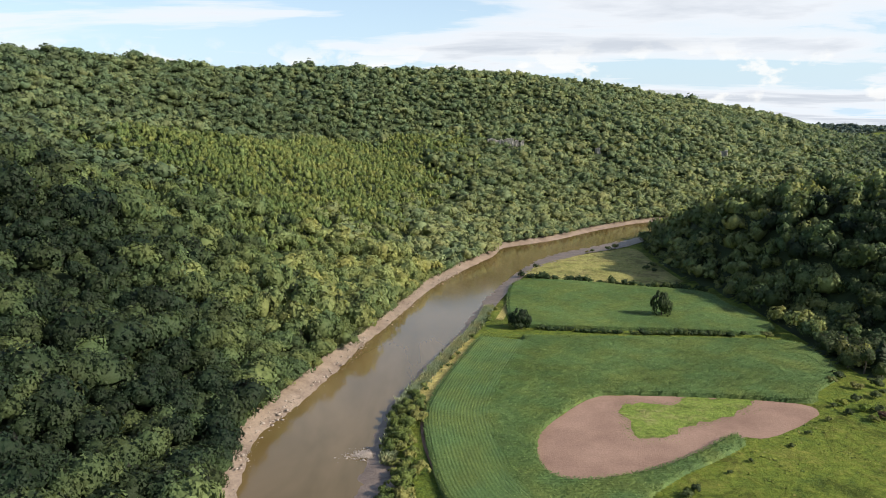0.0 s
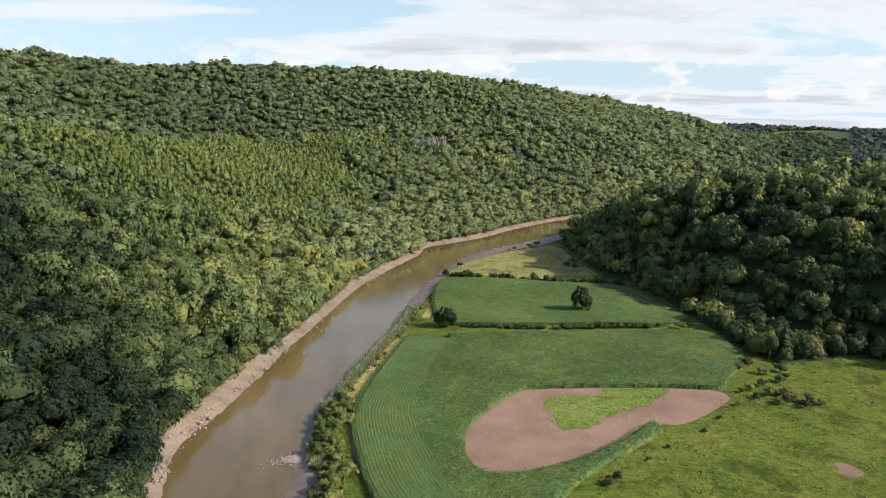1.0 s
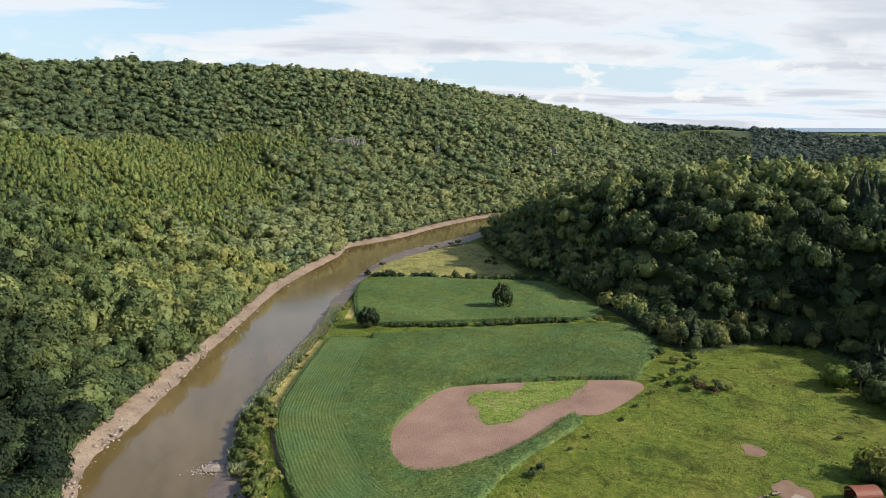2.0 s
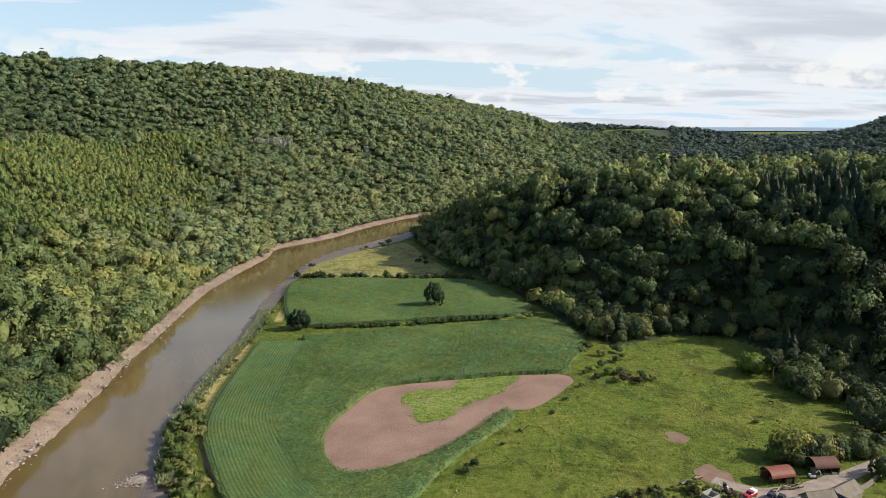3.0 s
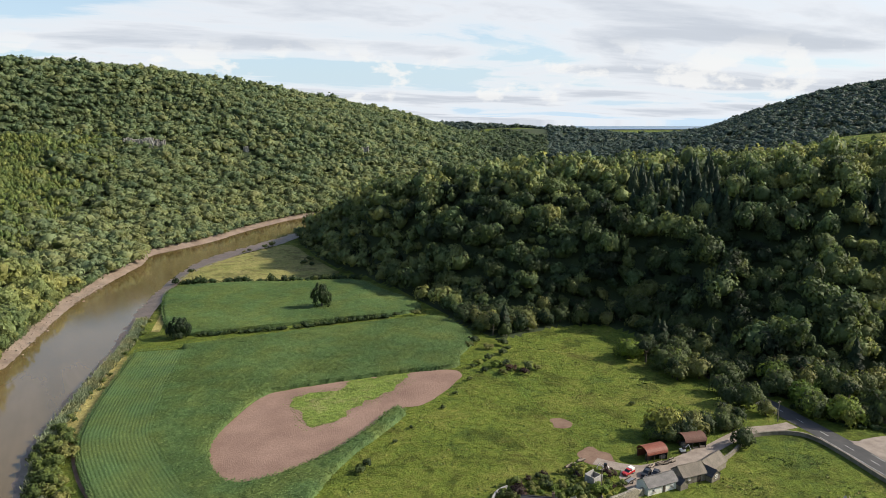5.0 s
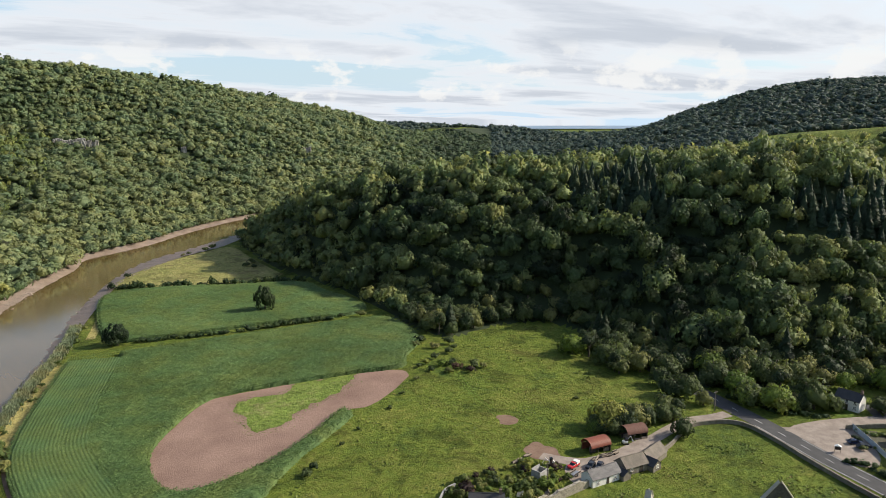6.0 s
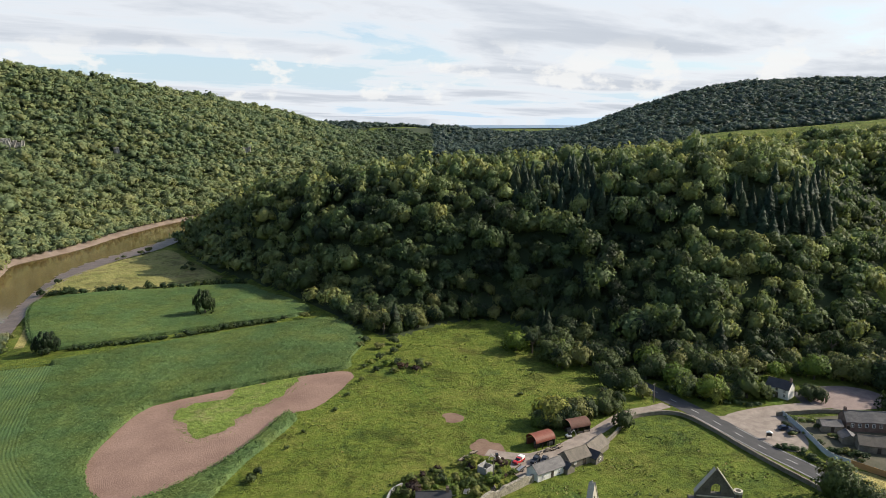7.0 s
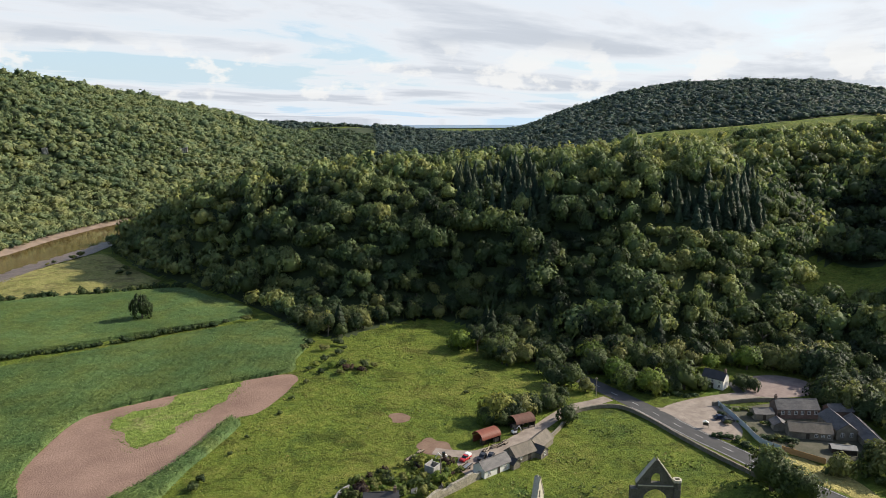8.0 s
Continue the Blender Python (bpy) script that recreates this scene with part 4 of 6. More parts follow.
rw = scatter(rng, 130, 800, 0, 720, 6.9, lambda x, y: right_wood(x, y) & ~fir_stand(x, y) & (chance(x, y) > 0.06))
rr = np.hypot(rw[:, 0], rw[:, 1])
fringe, _, _ = nearest(rw[:, 0], rw[:, 1], spur_foot)
of_edge = (fringe < 26) & (rw[:, 1] < 300)
edge_trees = rw[of_edge]
rw, rr = rw[~of_edge], rr[~of_edge]
for lo, hi, shapes in ((0, 440, NEAR), (440, 2500, MIDDLE)):
    p = rw[(rr >= lo) & (rr < hi)]
    short = 1 - 0.12 * smooth(620, 680, np.hypot(p[:, 0], p[:, 1]))
    # raised tints paint sunlight on the spur's nose, top and lower right
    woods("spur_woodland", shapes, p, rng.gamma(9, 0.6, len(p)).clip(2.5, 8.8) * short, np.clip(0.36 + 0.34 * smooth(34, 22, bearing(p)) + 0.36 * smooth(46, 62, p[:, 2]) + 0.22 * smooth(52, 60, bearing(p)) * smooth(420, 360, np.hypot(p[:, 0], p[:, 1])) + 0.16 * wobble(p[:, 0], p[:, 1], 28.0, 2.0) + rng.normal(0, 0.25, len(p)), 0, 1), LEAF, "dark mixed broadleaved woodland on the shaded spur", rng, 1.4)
p = scatter(rng, 130, 800, 0, 720, 5.3, lambda x, y: right_wood(x, y) & fir_stand(x, y))
woods("conifer_stand", FIR, p, rng.uniform(2.6, 5.0, len(p)), np.clip(0.4 + rng.normal(0, 0.25, len(p)), 0, 1), NEEDLE, "stand of dark spiky conifers on the spur", rng, 0.86)
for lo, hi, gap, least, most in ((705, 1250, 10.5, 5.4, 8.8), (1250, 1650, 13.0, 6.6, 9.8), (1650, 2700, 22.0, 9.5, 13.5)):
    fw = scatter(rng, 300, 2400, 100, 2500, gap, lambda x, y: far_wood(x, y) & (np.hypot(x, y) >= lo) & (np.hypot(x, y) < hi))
    woods("distant_woodland", FAR, fw, rng.uniform(least, most, len(fw)), np.clip(0.4 + 0.15 * wobble(fw[:, 0], fw[:, 1], 90.0, 3.0) + rng.normal(0, 0.1, len(fw)), 0, 1), HAZY_FAR_LEAF, "distant dark wooded hills", rng, 0.85)


# ---------------------------------------------------------------- helpers for things
def thing(name, label, category, x=0.0, y=0.0, z=None, turn=0.0, group="", kind=""):
    """An empty at a thing's base, to hold its parts."""
    ob = new(name)
    ob.empty_display_size = 0.5
    if z is None and (-10 < x < 140 and 100 < y < 560 or 95 < x < 208 and 40 < y < 165):
        z = 0.0  # the level valley floor
    if z is None:
        z = float(height(np.array([x]), np.array([y]))[0])
    ob.matrix_basis = pose(x, y, z, 0, 0, turn)
    return tagged(ob, label, category, group, kind)


def part(name, bm, mat, parent, label=""):
    """Links a bmesh as one mesh object under a thing or a part."""
    me = bpy.data.meshes.new(name)
    bmesh.ops.recalc_face_normals(bm, faces=bm.faces)
    bm.to_mesh(me)
    bm.free()
    me.materials.append(mat)
    ob = new(name, me)
    ob.parent = parent
    return tagged(ob, label)


def box(bm, x0, x1, y0, y1, z0, z1, bevel=0.0):
    made = bmesh.ops.create_cube(bm, size=1.0, matrix=Matrix.Translation(((x0 + x1) / 2, (y0 + y1) / 2, (z0 + z1) / 2)) @ Matrix.Diagonal((x1 - x0, y1 - y0, z1 - z0, 1)))
    if bevel:
        es = list({e for v in made["verts"] for e in v.link_edges})
        bmesh.ops.bevel(bm, geom=es, offset=bevel, segments=2, affect="EDGES", profile=0.5)
    return bm


def tube(bm, a, b, r0, r1, n=8):
    """A tapered round bar from a to b."""
    a, b = Vector(a), Vector(b)
    d = b - a
    m = Matrix.Translation((a + b) / 2) @ d.to_track_quat("Z", "Y").to_matrix().to_4x4()
    bmesh.ops.create_cone(bm, cap_ends=True, segments=n, radius1=r0, radius2=r1, depth=d.length, matrix=m)
    return bm


def prism(bm, outline, y0, y1):
    """A side outline in x and z, drawn out from y0 to y1."""
    front = [bm.verts.new((x, y0, z)) for x, z in outline]
    back = [bm.verts.new((x, y1, z)) for x, z in outline]
    n = len(outline)
    bm.faces.new(front)
    bm.faces.new(back[::-1])
    for i in range(n):
        bm.faces.new((front[i], back[i], back[(i + 1) % n], front[(i + 1) % n]))
    return bm


def tree_leaves(name, dark, light, warm):
    """Leaves of single trees, each tree with a tint of its own."""
    m, n = material(name)
    own = n.add("ShaderNodeObjectInfo").outputs["Random"]
    clump = n.add("ShaderNodeNewGeometry").outputs["Random Per Island"]
    at = n.add("ShaderNodeTexCoord").outputs["Object"]
    fine = n.noise(at, 1.4, 5.0, 0.7)
    f = n.math("ADD", n.math("MULTIPLY", clump, 0.45), n.math("MULTIPLY", fine, 0.6))
    colour = n.mix(1.0, n.ramp(own, [(0.0, dark), (0.6, light), (1.0, warm)]), n.ramp(f, [(0.25, 0.6), (0.85, 1.45)]), "MULTIPLY")
    d = n.add("ShaderNodeBsdfPrincipled", {"Base Color": colour, "Roughness": 0.6, "Specular IOR Level": 0.2, "Normal": leaf_normal(n, fine, 0.4, 0.5)})
    t = n.add("ShaderNodeBsdfTranslucent", {"Color": n.mix(1.0, colour, (1.2, 1.25, 0.6, 1), "MULTIPLY")})
    s = n.add("ShaderNodeMixShader", {0: 0.22, 1: d.outputs[0], 2: t.outputs[0]})
    n.add("ShaderNodeOutputMaterial", {"Surface": s.outputs[0]})
    return m


TREE_LEAF = tree_leaves("tree_leaves", (0.032, 0.050, 0.020), (0.082, 0.108, 0.036), (0.18, 0.18, 0.06))
DARK_LEAF = tree_leaves("dark_tree_leaves", (0.020, 0.036, 0.016), (0.030, 0.050, 0.020), (0.040, 0.060, 0.022))
PURPLE_LEAF = tree_leaves("purple_leaves", (0.035, 0.022, 0.022), (0.055, 0.032, 0.028), (0.08, 0.045, 0.035))
BRIGHT_LEAF = tree_leaves("bright_shrub_leaves", (0.09, 0.14, 0.025), (0.14, 0.19, 0.035), (0.22, 0.22, 0.05))

# ---------------------------------------------------------------- single trees and bushes
def limb_mesh(r, tall):
    """A tapered trunk that forks into bent limbs."""
    bm = bmesh.new()
    lean = Vector((r.uniform(-0.25, 0.25), r.uniform(-0.25, 0.25), 0))
    fork = Vector((0, 0, tall * 0.38)) + lean
    tube(bm, (0, 0, -0.6), fork * 0.5, 0.38, 0.28, 9)
    tube(bm, fork * 0.5, fork, 0.28, 0.22, 9)
    for k in range(5):
        a = 2 * math.pi * (k + r.uniform(-0.3, 0.3)) / 5
        out = Vector((math.cos(a), math.sin(a), 0)) * tall * r.uniform(0.13, 0.2)
        elbow = fork + out * 0.6 + Vector((0, 0, tall * 0.14))
        tip = fork + out * 1.25 + Vector((0, 0, tall * r.uniform(0.28, 0.4)))
        tube(bm, fork - Vector((0, 0, 0.15)), elbow, 0.17, 0.11, 6)
        tube(bm, elbow, tip, 0.11, 0.03, 5)
    me = bpy.data.meshes.new("trunk")
    bm.to_mesh(me)
    bm.free()
    me.materials.append(BARK)
    return me


TRUNKS = [limb_mesh(random.Random(k), 10.0) for k in range(3)]
CROWNS = []
for k in range(7):
    v, f, o = crown_shape(rng, 24, 760, 0.078, ICO2, tall=0.95, core_scale=0.74)
    v = v * np.array([4.8, 4.8, 6.3])
    v[:, 2] -= 2.2
    CROWNS.append((v, f, o))
v, f, o = conifer_shape(rng, 13, 9)
SPRUCE = (v * np.array([3.6, 3.6, 2.9]) + np.array([0, 0, 0.6]), f, o)
SPINDLY = crown_shape(rng, 10, 420, 0.09, ICO1, tall=1.25, core_scale=0.5)
SPINDLY = (SPINDLY[0] * np.array([3.6, 3.6, 4.0]) + np.array([0, 0, 1.0]), SPINDLY[1], SPINDLY[2])


def crown_mesh(shape, mat, name="crown"):
    return raw_mesh(name, shape[0], shape[1], mat, ways=shape[2])


BUSHY = []
for k in range(5):
    v, f, o = crown_shape(rng, 14, 330, 0.12, ICO1, tall=0.95, core_scale=0.78)
    BUSHY.append((v * np.array([4.8, 4.8, 5.6]) - np.array([0, 0, 1.2]), f, o))

LEAFY = [crown_mesh(c, TREE_LEAF) for c in CROWNS]
v, f, o = crown_shape(rng, 34, 1700, 0.05, ICO2, tall=0.95, core_scale=0.76)
BIG_CROWN = crown_mesh((v * np.array([4.8, 4.8, 6.3]) - np.array([0, 0, 2.2]), f, o), TREE_LEAF)
v, f, o = crown_shape(rng, 20, 1000, 0.075, ICO1, tall=0.95, core_scale=0.55)
OAK_CROWN = crown_mesh((v * np.array([5.2, 5.2, 6.3]) - np.array([0, 0, 2.0]), f, o), DARK_LEAF)
DARK_CROWN, SPRUCE_CROWN = crown_mesh(CROWNS[2], DARK_LEAF), crown_mesh(SPRUCE, DARK_LEAF)
BRIGHT_CROWN, PURPLE_CROWN = crown_mesh(CROWNS[4], BRIGHT_LEAF), crown_mesh(BUSHY[1], PURPLE_LEAF)
GREEN_BUSH = [crown_mesh(b, TREE_LEAF, "leaves") for b in BUSHY]
BRIGHT_BUSH = crown_mesh(BUSHY[3], BRIGHT_LEAF, "leaves")
SPINDLY_CROWN = crown_mesh(SPINDLY, DARK_LEAF)


def tree(x, y, size=1.0, crown=None, label="leafy green broadleaved tree at the woodland edge", group="", wide=1.0, trunk=True, category="tree", name="tree"):
    """A tree about 10.5 m tall at size 1."""
    ob = thing(name, label, category, x, y, turn=float(rng.uniform(0, 360)), group=group)
    ob.scale = (size * wide, size * wide, size)
    if trunk:
        t = new("trunk", TRUNKS[int(rng.integers(0, 3))])
        t.parent = ob
    c = new("crown", crown or LEAFY[int(rng.integers(0, len(LEAFY)))])
    c.parent = ob
    return ob


def bush(x, y, size, crown=None, label="rounded green hedgerow bush", group="", flat=0.8):
    """A bush about size metres across, leafy down to the ground."""
    ob = thing("bush", label, "bush", x, y, turn=float(rng.uniform(0, 360)), group=group)
    s = size / 9.2
    ob.scale = (s, s, s * flat * 0.9)
    st = new("stem", TRUNKS[int(rng.integers(0, 3))])
    st.parent, st.scale = ob, (0.5, 0.5, 0.5)
    c = new("leaves", crown or GREEN_BUSH[int(rng.integers(0, len(GREEN_BUSH)))])
    c.parent = ob
    return ob


def hedge(line, wide, tall, label, gap=None, mat=None, sparse=0.0):
    """A hedge: leafy clumps of uneven size along a line."""
    line = curve(line, gap or wide * 0.45)
    line = line[rng.uniform(size=len(line)) > sparse]
    p = np.stack([line[:, 0] + rng.normal(0, wide * 0.12, len(line)), line[:, 1] + rng.normal(0, wide * 0.12, len(line)), np.zeros(len(line))], 1)
    p[:, 2] = height(p[:, 0], p[:, 1]) - 0.15 * tall
    half = wide * 0.5 * rng.uniform(0.75, 1.3, len(p))
    ob = woods("hedge", MIDDLE, p, half, np.clip(rng.normal(0.45, 0.2, len(p)), 0, 1), mat or HEDGE_LEAF, label, rng, 1.2 * tall / wide)
    return tagged(ob, label, "hedge", "", "stuff")


HEDGE_LEAF = foliage("hedge_foliage", (0.022, 0.040, 0.016), (0.045, 0.072, 0.024), (0.09, 0.11, 0.035))
hedge([(50, 456), (64, 449), (78, 443), (118, 427), (140, 418), (156, 412)], 6.0, 6.0, "dark overgrown hedge dividing the river fields", sparse=0.05)
hedge([(47, 335), (86, 327.5), (112, 326), (137, 324)], 4.0, 3.6, "low dark hedge between two maize fields", sparse=0.04)
tree(113, 354, 2.0, OAK_CROWN, "tall dark oak standing alone in the maize", wide=0.54)
tree(38.5, 336, 1.4, OAK_CROWN, "dark spreading tree beside the river path", wide=0.75)
tree(36, 336.5, 0.75, OAK_CROWN, "dark bushy tree at the field corner", wide=1.2)
for x, y, s in ((65, 484, 5.5), (139, 561, 7), (131, 553, 6), (117, 545, 4), (112, 541, 3.5), (140, 477, 6), (143, 470, 5), (147, 488, 6), (152, 320, 6), (143, 324, 4)):
    bush(x, y, s, group="field edge bushes")
# scrub along the river bank
SCRUB_BUSH = crown_mesh(BUSHY[0], tree_leaves("bank_scrub_leaves", (0.07, 0.10, 0.028), (0.12, 0.155, 0.04), (0.20, 0.20, 0.065)))
bank_line = curve([(-9, 150), (-11, 175), (-13.5, 202), (-13, 225), (-10, 246), (-3, 268), (6, 298), (18, 333), (29, 376)], 2.0)
for i, p in enumerate(bank_line):
    q = i / len(bank_line)
    for _ in range(2 if q < 0.42 else 1):
        if rng.uniform() < (0.72 if q < 0.42 else 0.12):
            x, y = p[0] + rng.normal(0, 2.4 if q < 0.42 else 1.0), p[1] + rng.normal(0, 1.0)
            bush(float(x), float(y), float(rng.uniform(2.8, 6.6) if q < 0.42 else rng.uniform(1.8, 3.2)), SCRUB_BUSH, "yellow-green willow scrub on the river bank", "river bank scrub", 0.9)

# single trees round the village, road and meadow edge
for x, y, s, c in ((237, 166, 1.1, None), (235, 127, 1.25, None), (239, 133, 1.1, None), (228, 131, 0.75, None), (218.5, 143, 0.8, BRIGHT_CROWN), (206, 158, 1.05, None), (201, 163, 0.9, None),
                   (224, 150, 1.0, BRIGHT_CROWN), (230, 140, 0.7, None), (176, 151, 0.8, DARK_CROWN), (170, 153, 0.85, DARK_CROWN), (163, 152, 0.75, DARK_CROWN), (158, 153, 0.6, DARK_CROWN), (182, 149, 0.7, None), (186, 147.5, 0.6, None),
                   (178.5, 137, 0.75, None), (185.5, 72, 1.45, BIG_CROWN), (184, 65, 1.2, BIG_CROWN), (209, 63, 0.75, None), (222, 58, 0.8, None), (229, 50, 0.9, None), (253, 110, 0.62, None), (251, 113, 0.7, None), (256, 112, 0.5, None),
                   (243, 128, 0.5, BRIGHT_CROWN), (240, 122, 0.55, None), (207, 172, 0.85, None), (212, 186, 1.0, None), (205, 150, 0.6, None), (194, 152, 0.5, None), (209, 195, 1.1, None), (190, 150, 0.55, None)):
    tree(x, y, s * 1.15, c, "dark green tree beside the road" if c is DARK_CROWN else "sunlit yellow-green tree beside the road" if c is BRIGHT_CROWN else "green broadleaved tree beside the road", "village trees", wide=1.05)
for x, y, s, c in ((156, 267, 6, None), (151, 262, 5, None), (150, 243, 5, None), (154, 222, 4.5, PURPLE_CROWN), (158, 226, 6, None), (161, 224, 4, None), (148, 234, 5.5, BRIGHT_BUSH), (143, 240, 4.5, BRIGHT_BUSH), (152, 234, 5, None), (146, 226, 4, None), (151, 228, 5, PURPLE_CROWN),
                   (159, 247, 5, None), (164, 250, 4, None), (157, 256, 5, None), (141, 232, 3.5, None), (139, 238, 3, None), (166, 258, 6, None), (131, 226, 3, None), (119, 216, 2.5, None), (109, 207, 2.2, None), (92, 197, 2, None), (70, 180, 3.5, None), (66, 177, 4, None), (83, 190, 2, None), (176, 168, 2.2, None), (170, 178, 2.6, None)):
    bush(x, y, s, c, "dark purplish thorn bush at the meadow corner" if c is PURPLE_CROWN else "bushy green scrub at the meadow edge", "meadow edge bushes")
garden_ring = curve([(94, 147), (104, 151), (116, 151), (127, 149), (129, 136), (116, 131.5), (104, 138), (98, 141)], 3.0, True)
for i in range(150):  # garden shrubs
    x, y = float(rng.uniform(93, 129)), float(rng.uniform(131, 151))
    if inside(np.array([x]), np.array([y]), garden_ring)[0] and math.hypot(x - 123, y - 142) > 3.4:
        c = (None, BRIGHT_BUSH, BRIGHT_BUSH, SCRUB_BUSH, PURPLE_CROWN, SCRUB_BUSH, SCRUB_BUSH)[int(rng.integers(0, 7))]
        bush(x, y, float(rng.gamma(5, 0.45)), c, "overgrown leafy shrub in the cottage garden", "garden shrubs", 0.9)
groves = ((215, 150, 246, 170, 7), (219, 128, 243, 150, 14), (203, 158, 222, 222, 26), (255, 64, 300, 90, 34), (240, 0, 300, 58, 46), (262, 118, 290, 134, 10), (154, 149, 190, 156, 14), (211, 45, 236, 64, 8))
for x0, y0, x1, y1, n in groves:
    for _ in range(n):
        x, y = float(rng.uniform(x0, x1)), float(rng.uniform(y0, y1))
        clear_road = nearest(np.array([x]), np.array([y]), road_line)[0][0] > 6.5
        clear_house = math.hypot(x - 246.8, y - 121) > 8 and not (inside(np.array([x]), np.array([y]), lawn_ring)[0])
        if clear_road and clear_house:
            c = (None, None, DARK_CROWN, None, BRIGHT_CROWN if y > 100 else None, SPINDLY_CROWN)[int(rng.integers(0, 6))]
            tree(x, y, float(rng.uniform(0.6, 1.3)), c, "leafy green tree in the belt beside the road", "roadside belt trees", wide=float(rng.uniform(0.9, 1.2)))
for x, y, z in ((283, 92, 1.5), (286, 100, 1.7), (284, 107, 1.45), (281, 114, 1.2), (291, 95, 1.6), (292, 106, 1.5), (275, 88, 1.2), (268, 87, 1.1), (262, 86, 1.3), (259, 79, 1.4), (258, 71, 1.35), (254, 63, 1.3), (249, 57, 1.4)):
    tree(x, y, z, DARK_CROWN if z > 1.55 else None, "tall green tree shading the inn and car park", "car park trees", wide=1.1)
hedge([(229, 108.5), (233, 103), (236, 99)], 3.0, 2.0, "green shrubs behind the boarded fence", mat=SCRUB)
hedge([(205, 100), (208, 95), (206, 90), (204, 84)], 3.2, 2.2, "green hedge between forecourt and road")
hedge([(219, 150), (222, 141), (221, 133), (226, 127), (232, 121)], 3.5, 2.2, "thick green hedge along the lane")
for x, y, s in [(float(rng.uniform(214, 234)), float(rng.uniform(64, 106)), float(rng.uniform(1.4, 3.4))) for _ in range(46)]:
    if abs((x - 214) - (y - 84) * 0.62) < 7.5:
        bush(x, y, s, None if s > 2 else BRIGHT_BUSH, "rank green shrub in the inn yard", "yard shrubs")
for x, y, s in [(float(rng.uniform(203, 222)), float(rng.uniform(44, 66)), float(rng.uniform(1.5, 4))) for _ in range(20)]:
    bush(x, y, s, SCRUB_BUSH if s < 2.6 else None, "bushy scrub on the rough grass bank", "bank shrubs")
hedge([(216, 88), (218, 84), (222, 80)], 3.2, 2.4, "ivy-clad shrubs beside the inn yard", mat=HEDGE_LEAF)
# woodland edge above the meadow and village: trees of their own
ex, ey = edge_trees[:, 0], edge_trees[:, 1]
for x, y in zip(ex, ey):
    k = rng.uniform()
    c = SPRUCE_CROWN if k < 0.05 else SPINDLY_CROWN if k < 0.1 else DARK_CROWN if k < 0.25 else None
    tree(float(x), float(y), float(rng.uniform(0.75, 1.35)), c, "dark conifer among the woodland edge trees" if c is SPRUCE_CROWN else "green broadleaved tree at the woodland edge", "woodland edge trees", wide=float(rng.uniform(0.85, 1.2)))

# ---------------------------------------------------------------- buildings
def window(parent, x, y, z, w, h, way, frame_mat=None):
    """A framed window on a wall that faces along -y (way 0), +x (1), +y (2) or -x (3)."""
    bm = bmesh.new()
    for x0, x1, z0, z1 in ((-w / 2, w / 2, h - 0.1, h), (-w / 2, w / 2, 0, 0.1), (-w / 2, -w / 2 + 0.1, 0.1, h - 0.1), (w / 2 - 0.1, w / 2, 0.1, h - 0.1), (-0.04, 0.04, 0.1, h - 0.1), (-w / 2 + 0.1, -0.04, h / 2 - 0.03, h / 2 + 0.03), (0.04, w / 2 - 0.1, h / 2 - 0.03, h / 2 + 0.03)):
        box(bm, x0, x1, -0.06, 0.06, z0, z1)
    f = part("window", bm, frame_mat or WHITE_PAINT, parent)
    f.matrix_basis = pose(x, y, z, 0, 0, 90 * way)
    part("pane", box(bmesh.new(), -w / 2 + 0.05, w / 2 - 0.05, -0.03, 0.03, 0.05, h - 0.05), GLASS, f)
    part("sill", box(bmesh.new(), -w / 2 - 0.1, w / 2 + 0.1, -0.18, 0.05, -0.1, 0.0), STONE, f)


